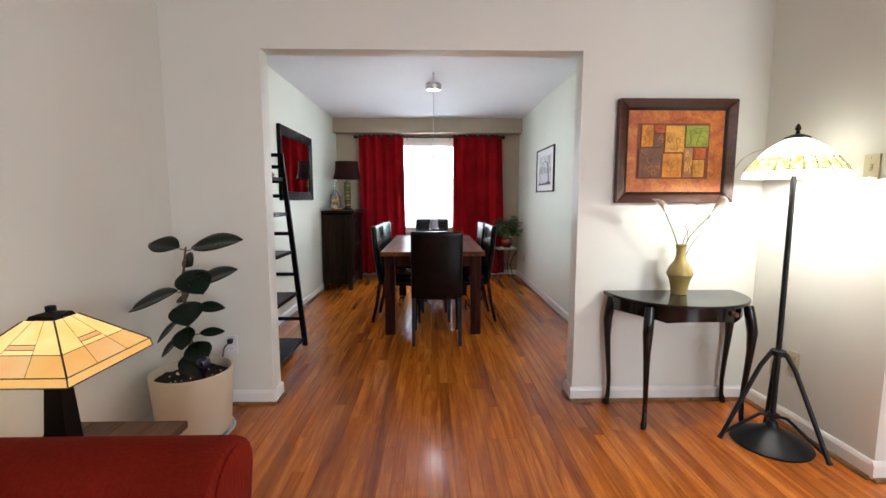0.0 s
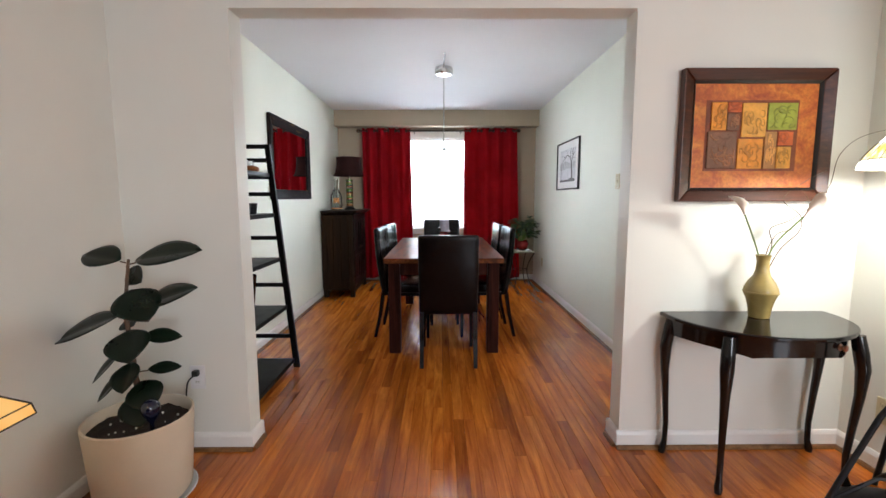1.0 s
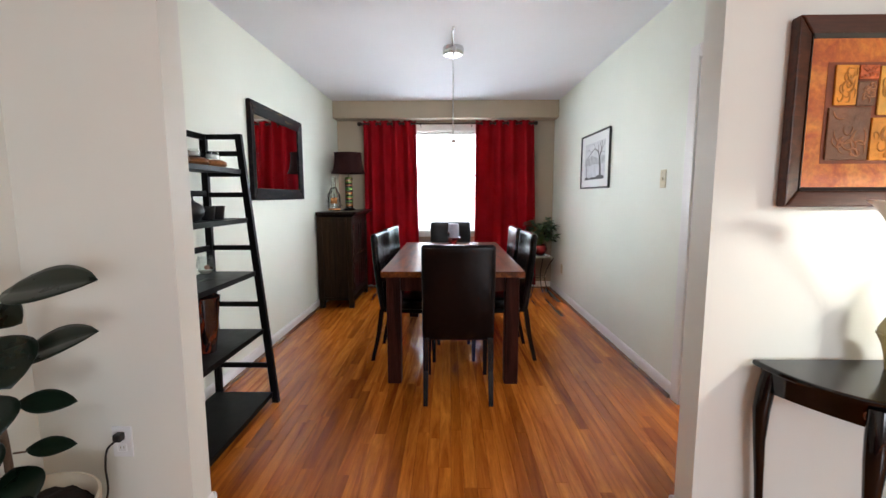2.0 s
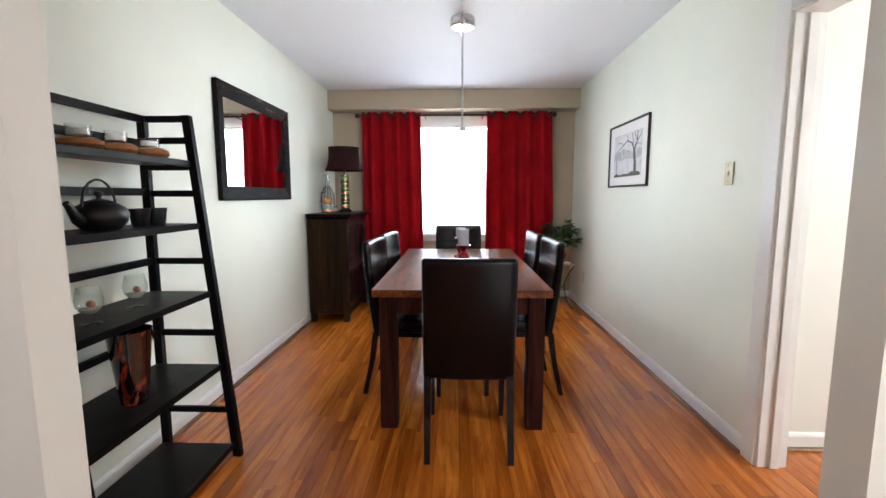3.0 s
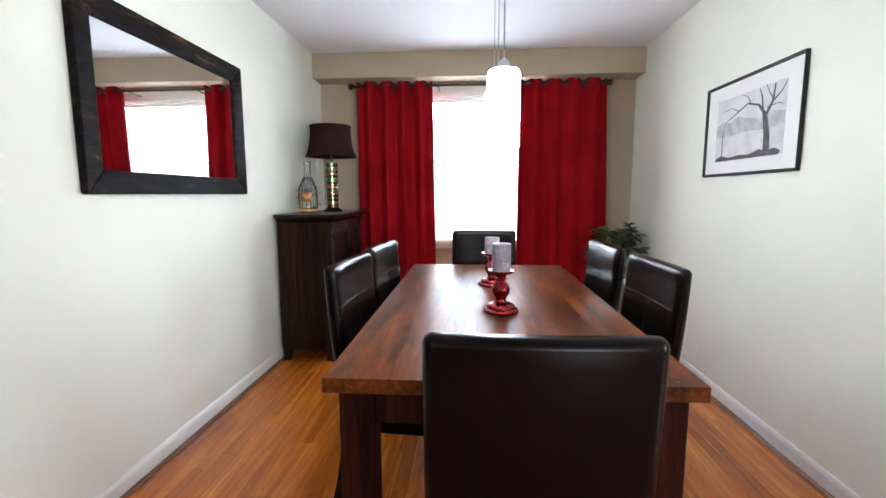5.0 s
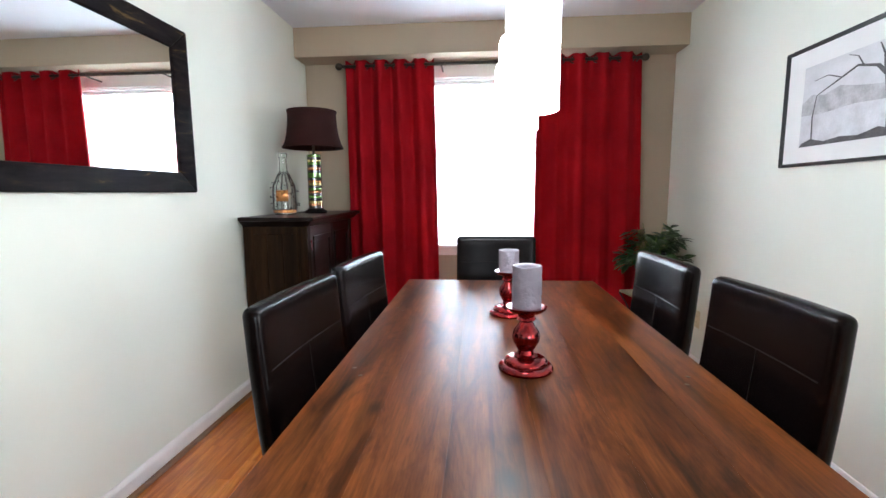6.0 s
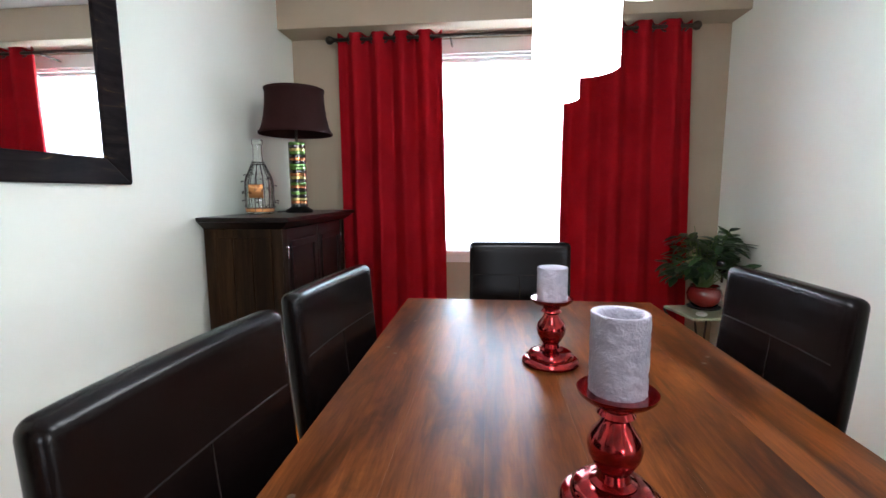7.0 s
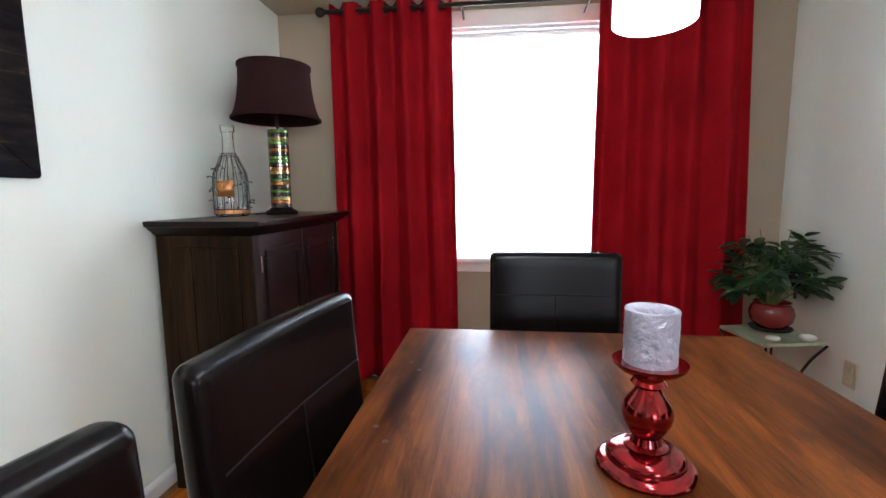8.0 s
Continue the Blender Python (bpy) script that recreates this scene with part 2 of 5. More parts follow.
def tube(points, radii, segs=10, bm=None):
    """A rod through points, with one radius or one for each point."""
    bm = bm or bmesh.new()
    pts = [Vector(p) for p in points]
    radii = [radii] * len(pts) if isinstance(radii, (int, float)) else radii
    rings, side = [], None
    for i, p in enumerate(pts):
        d = (pts[min(i + 1, len(pts) - 1)] - pts[max(i - 1, 0)]).normalized()
        side = (side - d * side.dot(d)) if side else d.orthogonal()
        side.normalize()
        up = d.cross(side)
        rings.append([bm.verts.new(p + radii[i] * (math.cos(2 * math.pi * k / segs) * side + math.sin(2 * math.pi * k / segs) * up)) for k in range(segs)])
    for a, b in zip(rings, rings[1:]):
        for k in range(segs):
            bm.faces.new((a[k], a[(k + 1) % segs], b[(k + 1) % segs], b[k]))
    bm.faces.new(rings[0][::-1])
    bm.faces.new(rings[-1])
    bmesh.ops.recalc_face_normals(bm, faces=bm.faces)
    return bm


def extrude_outline(points, depth, axis="z", bm=None, bevel=0.0):
    """A flat outline given depth along an axis."""
    bm = bm or bmesh.new()
    d = Vector({"x": (depth, 0, 0), "y": (0, depth, 0), "z": (0, 0, depth)}[axis])
    a = [bm.verts.new(p) for p in points]
    b = [bm.verts.new(Vector(p) + d) for p in points]
    n = len(a)
    faces = [bm.faces.new(a[::-1]), bm.faces.new(b)] + [bm.faces.new((a[i], a[(i + 1) % n], b[(i + 1) % n], b[i])) for i in range(n)]
    bmesh.ops.recalc_face_normals(bm, faces=faces)
    if bevel:
        bmesh.ops.bevel(bm, geom=list({e for f in faces[:2] for e in f.edges}), offset=bevel, segments=2, affect="EDGES", profile=0.5)
    return bm


def setting(name, bm, material, label="", category=""):
    ob = part(name, bm, material, None, label)
    return tagged(ob, label, category or name.split("_")[0], "", "structure")


# ---- the shell ----
XL, XR = -0.75, 2.112          # dining room side walls
XE = 2.69                      # living room right wall
YP, YQ = 3.45, 3.567            # partition
YB, ZC = 7.925, 2.44            # back wall, ceiling
OL, OR, OH = -0.208, 1.604, 2.06  # wide opening
DY0, DY1, DH = 3.74, 4.51, 2.0   # doorway to the hall
WX0, WX1, WZ0, WZ1 = 0.14, 1.29, 0.762, 2.11  # window

setting("wall_living_west", box(XL - 0.12, XL, -3.0, YP, 0, ZC), M_LIVING, "smooth beige painted living room wall", "wall")
setting("wall_west", box(XL - 0.12, XL, YP, YB + 0.15, 0, ZC), M_WALL, "smooth cream painted plaster wall", "wall")

b = box(XL, OL, YP, YQ, 0, ZC)
box(OR, XE, YP, YQ, 0, ZC, bm=b)
box(OL, OR, YP, YQ, OH, ZC, bm=b)
setting("wall_partition", b, M_LIVING, "off-white partition wall with a wide cased-free opening", "wall")

b = box(XR, XR + 0.12, YQ, DY0, 0, ZC)
box(XR, XR + 0.12, DY1, YB + 0.15, 0, ZC, bm=b)
box(XR, XR + 0.12, DY0, DY1, DH, ZC, bm=b)
setting("wall_east", b, M_WALL, "cream painted dining room wall with a doorway", "wall")

b = box(XL, WX0, YB, YB + 0.15, 0, ZC)
box(WX1, XR, YB, YB + 0.15, 0, ZC, bm=b)
box(WX0, WX1, YB, YB + 0.15, 0, WZ0, bm=b)
box(WX0, WX1, YB, YB + 0.15, WZ1, ZC, bm=b)
setting("wall_north", b, M_TAUPE, "taupe painted accent wall round the window", "wall")
setting("soffit", box(XL, XR, 7.706, YB, 2.226, ZC, 0.004), M_TAUPE, "taupe painted boxed soffit above the curtains", "soffit")

b = box(XE, XE + 0.12, 2.77, YP, 0, ZC)
box(XE, 3.3, 2.65, 2.77, 0, ZC, bm=b)
setting("wall_living_east", b, M_LIVING, "cream living room wall ending at an outside corner", "wall")
setting("wall_hall", box(XR + 0.12, 4.4, 4.65, 4.77, 0, ZC), M_LIVING, "pale hallway wall beyond the doorway", "wall")
# unseen outer wall; its opening is made only for the hall fill lamp
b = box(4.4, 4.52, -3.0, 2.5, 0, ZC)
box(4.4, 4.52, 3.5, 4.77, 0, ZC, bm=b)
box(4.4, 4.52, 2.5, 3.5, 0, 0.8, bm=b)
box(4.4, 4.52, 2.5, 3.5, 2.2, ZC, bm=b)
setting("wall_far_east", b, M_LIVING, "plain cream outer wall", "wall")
b = box(XL - 0.12, 2.3, -3.12, -3.0, 0, ZC)
box(4.3, 4.52, -3.12, -3.0, 0, ZC, bm=b)
box(2.3, 4.3, -3.12, -3.0, 0, 0.75, bm=b)
box(2.3, 4.3, -3.12, -3.0, 2.25, ZC, bm=b)
setting("wall_south", b, M_LIVING, "plain cream wall with a broad window opening", "wall")
setting("ceiling", box(XL - 0.12, 4.52, -3.12, YB + 0.15, ZC, ZC + 0.1), M_CEIL, "flat white painted ceiling", "ceiling")
b = box(XL - 0.12, 4.52, -3.12, 4.77, -0.08, -0.012)
box(XL - 0.12, XR + 0.12, 4.77, YB + 0.15, -0.08, -0.012, bm=b)
floor = setting("floor", b, M_SUBFLOOR, "glossy honey oak strip floor", "floor")

# baseboards with a rounded top and an oak shoe moulding
BH, BT = 0.088, 0.014


def board_run(p, q, inward):
    """Baseboard and shoe along the wall line p-q; inward: the way into the room."""
    (x0, y0), (x1, y1), (nx, ny) = p, q, inward
    b = bmesh.new()
    prof = [(0, 0.014), (BT, 0.014), (BT, BH - 0.02), (BT - 0.004, BH - 0.008), (BT - 0.009, BH), (0, BH)]
    ends = [[b.verts.new((x + nx * d, y + ny * d, z)) for d, z in prof] for x, y in (p, q)]
    n = len(prof)
    b.faces.new(ends[0])
    b.faces.new(ends[1][::-1])
    for i in range(n):
        b.faces.new((ends[0][i], ends[1][i], ends[1][(i + 1) % n], ends[0][(i + 1) % n]))
    bmesh.ops.recalc_face_normals(b, faces=b.faces)
    setting("baseboard", b, M_TRIM, "white painted baseboard with a rounded top", "baseboard")
    s = bmesh.new()
    prof = [(0, 0), (0.017, 0), (0.016, 0.008), (0.011, 0.015), (0, 0.018)]
    ends = [[s.verts.new((x + nx * (BT * 0.2 + d), y + ny * (BT * 0.2 + d), z)) for d, z in prof] for x, y in (p, q)]
    n = len(prof)
    s.faces.new(ends[0])
    s.faces.new(ends[1][::-1])
    for i in range(n):
        s.faces.new((ends[0][i], ends[1][i], ends[1][(i + 1) % n], ends[0][(i + 1) % n]))
    bmesh.ops.recalc_face_normals(s, faces=s.faces)
    for v in s.verts:
        v.co += Vector((nx, ny, 0)) * BT * 0.85
    setting("trim", s, M_SHOE, "stained oak shoe moulding along the baseboard", "moulding")


board_run((XL, -3.0), (XL, YP), (1, 0))
board_run((XL, YQ), (XL, YB), (1, 0))
board_run((XR, DY1 + 0.087), (XR, YB), (-1, 0))
board_run((XL, YB), (XR, YB), (0, -1))
board_run((XL, YP), (OL + BT, YP), (0, -1))
board_run((OL, YP), (OL, YQ), (1, 0))
board_run((XL, YQ), (OL + BT, YQ), (0, 1))
board_run((OR - BT, YP), (XE, YP), (0, -1))
board_run((OR, YP), (OR, YQ), (-1, 0))
board_run((OR - BT, YQ), (XR, YQ), (0, 1))
board_run((XE, 2.65), (XE, YP), (-1, 0))
board_run((XE - BT, 2.65), (3.3, 2.65), (0, -1))
board_run((XR + 0.12, 4.65), (4.4, 4.65), (0, -1))

# doorway lining and casing
door_trim = thing("door_1", "white painted door casing and lining of the hallway doorway", "doorway", (XR, DY1, 0), kind="structure")


def trim_part(name, bm):
    o = part(name, bm, M_TRIM, door_trim)
    o.matrix_parent_inverse = door_trim.matrix_world.inverted()
    return o


trim_part("casing", box(XR - 0.018, XR - 0.001, DY1 - 0.008, DY1 + 0.084, 0, DH + 0.07, 0.005))
trim_part("casing", box(XR - 0.018, XR - 0.001, DY0 - 0.072, DY0 + 0.008, 0, DH + 0.07, 0.005))
trim_part("head_casing", box(XR - 0.018, XR - 0.001, DY0 + 0.009, DY1 - 0.009, DH - 0.008, DH + 0.07, 0.005))
trim_part("jamb", box(XR - 0.006, XR + 0.126, DY1 - 0.02, DY1 - 0.001, 0, DH - 0.001, 0.002))
trim_part("jamb", box(XR - 0.006, XR + 0.126, DY0 + 0.001, DY0 + 0.02, 0, DH - 0.001, 0.002))
trim_part("head_jamb", box(XR - 0.006, XR + 0.126, DY0 + 0.021, DY1 - 0.021, DH - 0.02, DH - 0.001, 0.002))
trim_part("stop", box(XR + 0.045, XR + 0.085, DY1 - 0.032, DY1 - 0.021, 0, DH - 0.021, 0.002))

# ---- window ----
M_PANE = glass("window_pane")
M_SHEER, nt, pb = nodes_of("sheer_white_shade")
tp, ms = nt.nodes.new("ShaderNodeBsdfTransparent"), nt.nodes.new("ShaderNodeMixShader")
tl, ms2 = nt.nodes.new("ShaderNodeBsdfTranslucent"), nt.nodes.new("ShaderNodeMixShader")
pb.inputs["Base Color"].default_value, pb.inputs["Roughness"].default_value = (0.9, 0.92, 0.95, 1), 0.9
tl.inputs[0].default_value = (0.93, 0.95, 0.97, 1)
ms.inputs[0].default_value = 0.6
nt.links.new(pb.outputs[0], ms.inputs[1])
nt.links.new(tl.outputs[0], ms.inputs[2])
ms2.inputs[0].default_value = 0.45
nt.links.new(ms.outputs[0], ms2.inputs[1])
nt.links.new(tp.outputs[0], ms2.inputs[2])
nt.links.new(ms2.outputs[0], nt.nodes["Material Output"].inputs[0])

window = thing("window_1", "white double-hung window with a sheer white shade, daylight behind", "window", (0.715, YB, WZ0), kind="structure")


def win(name, bm, mat, label="", parent=None):
    o = part(name, bm, mat, parent or window, label)
    o.matrix_parent_inverse = window.matrix_world.inverted() if parent is None else Matrix()
    return o


for x0, x1 in ((WX0, WX0 + 0.03), (WX1 - 0.03, WX1)):
    win("window_frame", box(x0 + 0.001 * (x0 == WX0), x1 - 0.001 * (x1 == WX1), YB - 0.004, YB + 0.148, WZ0 + 0.002, WZ1 - 0.002), M_TRIM)
win("window_frame", box(WX0 + 0.031, WX1 - 0.031, YB - 0.004, YB + 0.148, WZ1 - 0.03, WZ1 - 0.002), M_TRIM)
win("head_casing", box(WX0 - 0.06, WX1 + 0.06, YB - 0.022, YB - 0.005, WZ1 - 0.012, WZ1 + 0.08, 0.004), M_TRIM)
for x0 in (WX0 - 0.06, WX1 - 0.01):
    win("side_casing", box(x0, x0 + 0.07, YB - 0.022, YB - 0.005, WZ0 + 0.03, WZ1 - 0.013, 0.004), M_TRIM)
win("window_sill", box(WX0 - 0.08, WX1 + 0.08, YB - 0.05, YB + 0.1, WZ0 - 0.005, WZ0 + 0.024, 0.006), M_TRIM)
win("apron", box(WX0 - 0.06, WX1 + 0.06, YB - 0.018, YB - 0.001, WZ0 - 0.062, WZ0 - 0.006, 0.004), M_TRIM)
zm = 1.52
for z0, z1, y in ((WZ0 + 0.026, zm + 0.02, YB + 0.07), (zm - 0.02, WZ1 - 0.031, YB + 0.105)):
    for x0 in (WX0 + 0.031, WX1 - 0.071):
        win("sash_stile", box(x0, x0 + 0.04, y, y + 0.03, z0, z1, 0.003), M_TRIM)
    for z in (z0, z1 - 0.04):
        win("sash_rail", box(WX0 + 0.072, WX1 - 0.072, y, y + 0.03, z, z + 0.04, 0.003), M_TRIM)
    pane = win("pane", box(WX0 + 0.072, WX1 - 0.072, y + 0.012, y + 0.016, z0 + 0.041, z1 - 0.041), M_PANE)
    pane.visible_shadow = False
win("shade", box(WX0 + 0.033, WX1 - 0.033, YB + 0.040, YB + 0.0415, WZ0 + 0.03, WZ1 - 0.06), M_SHEER, "sheer white window shade pulled down")
win("shade_roll", tube([(WX0 + 0.032, YB + 0.042, WZ1 - 0.045), (WX1 - 0.032, YB + 0.042, WZ1 - 0.045)], 0.016, 14), M_TRIM, "rolled white shade at the window head")
setting("backdrop", box(-3.0, 4.4, 10.0, 10.05, -1.5, 4.5), lit("bright_overcast_outdoors", (0.93, 0.97, 1.0), 3.2, spot_scale=0.6), "bright overexposed daylight outside the window", "backdrop")
b = box(-3.0, 5.0, 8.3, 10.0, -0.15, -0.1)
setting("ground", b, surface("outside_ground", (0.25, 0.27, 0.2), 0.9), "pale ground outside the window", "ground")
win2 = thing("window_2", "broad white-framed living room window", "window", (3.3, -3.0, 0.75), kind="structure")
for bmx in (box(2.302, 2.36, -3.1, -3.0, 0.752, 2.248), box(4.24, 4.298, -3.1, -3.0, 0.752, 2.248), box(2.361, 4.239, -3.1, -3.0, 0.752, 0.8), box(2.361, 4.239, -3.1, -3.0, 2.2, 2.248)):
    o = part("window_frame", bmx, M_TRIM, win2)
    o.matrix_parent_inverse = win2.matrix_world.inverted()

# ---- dining table ----
TX0, TX1, TY0, TY1, TZ = 0.290, 1.215, 4.755, 6.545, 0.765
table = thing("dining_table", "rustic dark mahogany dining table with thick square legs", "table", (0.7525, 5.65, 0))


def rel(ob, parent):
    """Places a part built in world metres under its thing."""
    ob.matrix_parent_inverse = parent.matrix_world.inverted()
    return ob


widths = [0.165, 0.145, 0.16, 0.145, 0.155, 0.155]
x = TX0
for w in widths:
    rel(part("board", box(x, x + w, TY0, TY1, TZ - 0.038, TZ, 0.0003, segs=1), M_TABLE, table), table)
    x += w
A0 = 0.03
for y0, y1 in ((TY0 + A0 + 0.012, TY0 + A0 + 0.034), (TY1 - A0 - 0.034, TY1 - A0 - 0.012)):
    rel(part("apron", box(TX0 + 0.121, TX1 - 0.121, y0, y1, 0.63, TZ - 0.039, 0.002), M_TABLE_LEG, table), table)
for x0, x1 in ((TX0 + A0 + 0.012, TX0 + A0 + 0.034), (TX1 - A0 - 0.034, TX1 - A0 - 0.012)):
    rel(part("apron", box(x0, x1, TY0 + 0.121, TY1 - 0.121, 0.63, TZ - 0.039, 0.002), M_TABLE_LEG, table), table)
for cx in (TX0 + A0 + 0.045, TX1 - A0 - 0.045):
    for cy in (TY0 + A0 + 0.045, TY1 - A0 - 0.045):
        rel(part("leg", box(cx - 0.045, cx + 0.045, cy - 0.045, cy + 0.045, 0, TZ - 0.039, 0.006), M_TABLE_LEG, table), table)


M_PLUG = surface("pewter_plug", (0.10, 0.08, 0.065), 0.4, 0.7)
for px, py in ((px + 0.03, py - 0.02) for px, py in ((0.307, 5.998), (0.335, 5.953), (0.313, 6.294), (0.34, 6.25), (0.323, 6.545), (0.547, 6.545), (0.88, 6.545), (1.11, 6.545), (0.307, 5.40), (0.335, 5.355), (1.126, 5.998), (1.098, 5.953), (1.12, 5.40), (1.098, 5.355), (1.12, 6.27), (0.31, 4.80), (1.12, 4.80))):
    rel(part("plug", lathe([(0.0058, 0), (0.0052, 0.0006), (0.001, 0.0007)], 12, (px, py, TZ)), M_PLUG, table, "small pewter nail head"), table)


# ---- dining chairs ----
def dining_chair(label):
    """Faces +y; the floor point under the seat's middle is its origin."""
    c = thing("dining_chair", label, "chair", group="chairs round the table")
    W = 0.217
    # back: gently bowed and leaning upholstered slab
    b = bmesh.new()
    rows, cols, n = 12, 10, []
    for i in range(rows + 1):
        k = i / rows
        z = 0.378 + k * 0.588
        lean = -0.165 - 0.072 * k - 0.012 * math.sin(k * 3.1)
        thick = 0.030 - 0.004 * k
        n.append((z, lean, thick))
    for s in (1, -1):
        grid = []
        for z, lean, t in n:
            row = []
            for j in range(cols + 1):
                u = j / cols * 2 - 1
                puff = 1 - 0.1 * abs(u) ** 6
                row.append(b.verts.new((u * W, lean + s * t * puff - 0.012 * (1 - u * u), z)))
            grid.append(row)
        for i in range(rows):
            for j in range(cols):
                b.faces.new((grid[i][j], grid[i][j + 1], grid[i + 1][j + 1], grid[i + 1][j]))
        if s == 1:
            front = grid
        else:
            rear = grid
    for a, d in ((front[0], rear[0]), (front[-1], rear[-1]), ([r[0] for r in front], [r[0] for r in rear]), ([r[-1] for r in front], [r[-1] for r in rear])):
        for j in range(len(a) - 1):
            b.faces.new((a[j], a[j + 1], d[j + 1], d[j]))
    bmesh.ops.recalc_face_normals(b, faces=b.faces)
    sharp = [e for e in b.edges if len(e.link_faces) == 2 and e.calc_face_angle() > 0.9]
    bmesh.ops.bevel(b, geom=sharp, offset=0.0205, segments=5, affect="EDGES", profile=0.5)
    back = part("backrest", b, M_LEATHER, c, smooth=True)

    def face(u, z):
        k = (z - 0.378) / 0.588
        lean = -0.165 - 0.072 * k - 0.012 * math.sin(k * 3.1)
        return (u * W, lean + (0.030 - 0.004 * k) * (1 - 0.1 * abs(u) ** 6) - 0.012 * (1 - u * u) + 0.0002, z)

    part("seam", tube([face(u / 10, 0.825) for u in range(-9, 10)], 0.0016, 6), M_SEAM, back)
    part("seam", tube([face(0, 0.823 - 0.03 * q) for q in range(11)], 0.0014, 6), M_SEAM, back)
    part("seat", box(-W + 0.002, W - 0.002, -0.15, 0.235, 0.405, 0.485, 0.022, segs=4), M_LEATHER, c, smooth=True)
    part("seat_frame", box(-W + 0.012, W - 0.012, -0.15, 0.222, 0.375, 0.404, 0.004), M_BLACKWOOD, c)
    for s in (-1, 1):
        x0 = s * (W - 0.022)
        b = bmesh.new()
        for (z0, y0, h0), (z1, y1, h1) in (((0.0, -0.262, 0.014), (0.2, -0.215, 0.016)), ((0.2, -0.215, 0.016), (0.40, -0.185, 0.018))):
            hexa([(x0 - h0, y0 - h0, z0), (x0 + h0, y0 - h0, z0), (x0 + h0, y0 + h0, z0), (x0 - h0, y0 + h0, z0)],
                 [(x0 - h1, y1 - h1, z1), (x0 + h1, y1 - h1, z1), (x0 + h1, y1 + h1, z1), (x0 - h1, y1 + h1, z1)], bm=b)
        part("leg", b, M_LACQUER, c)
        part("leg", hexa([(x0 - 0.013, 0.193, 0), (x0 + 0.013, 0.193, 0), (x0 + 0.013, 0.219, 0), (x0 - 0.013, 0.219, 0)],
                         [(x0 - 0.018, 0.186, 0.374), (x0 + 0.018, 0.186, 0.374), (x0 + 0.018, 0.222, 0.374), (x0 - 0.018, 0.222, 0.374)], 0.002), M_LACQUER, c)
    return c


chair = dining_chair("dark brown leather dining chair with its back to the room")
chair.matrix_world = pose(0.784, 4.743, 0, 0, 0, 0)
for x, y, rz, label in ((0.424, 5.388, -94, "dark brown leather dining chair tucked under the table's long side"),
                        (0.441, 5.912, -96, "dark brown leather dining chair beside the dark cabinet"),
                        (1.109, 5.405, 93, "dark brown leather dining chair along the wall with the framed print"),
                        (1.089, 5.972, 92, "dark brown leather dining chair near the potted plant"),
                        (0.742, 6.545, 180, "dark brown leather dining chair at the window end")):
    tagged(copy_thing(chair, pose(x, y, 0, 0, 0, rz)), label)

# ---- curtains and rod ----
rod = thing("curtain_rod", "dark bronze curtain rod with ball finials", "curtain rod", (0.705, 7.755, 2.163))
rel(part("rod", tube([(-0.38, 7.755, 2.163), (1.79, 7.755, 2.163)], 0.011, 12), M_BRONZE, rod), rod)
for s, x in ((-1, -0.38), (1, 1.79)):
    fin = lathe([(0.004, 0), (0.014, 0.004), (0.012, 0.014), (0.02, 0.022), (0.027, 0.04), (0.024, 0.056), (0.012, 0.066), (0.003, 0.07)], 16)
    bmesh.ops.transform(fin, matrix=pose(x, 7.755, 2.163, 0, 90 * s, 0), verts=fin.verts)
    rel(part("finial", fin, M_BRONZE, rod, smooth=True), rod)
for x in (-0.374, 0.36, 1.02, 1.782):
    rel(part("bracket", tube([(x, 7.755, 2.151), (x, 7.83, 2.148), (x, 7.92, 2.143)], 0.006, 8), M_BRONZE, rod), rod)


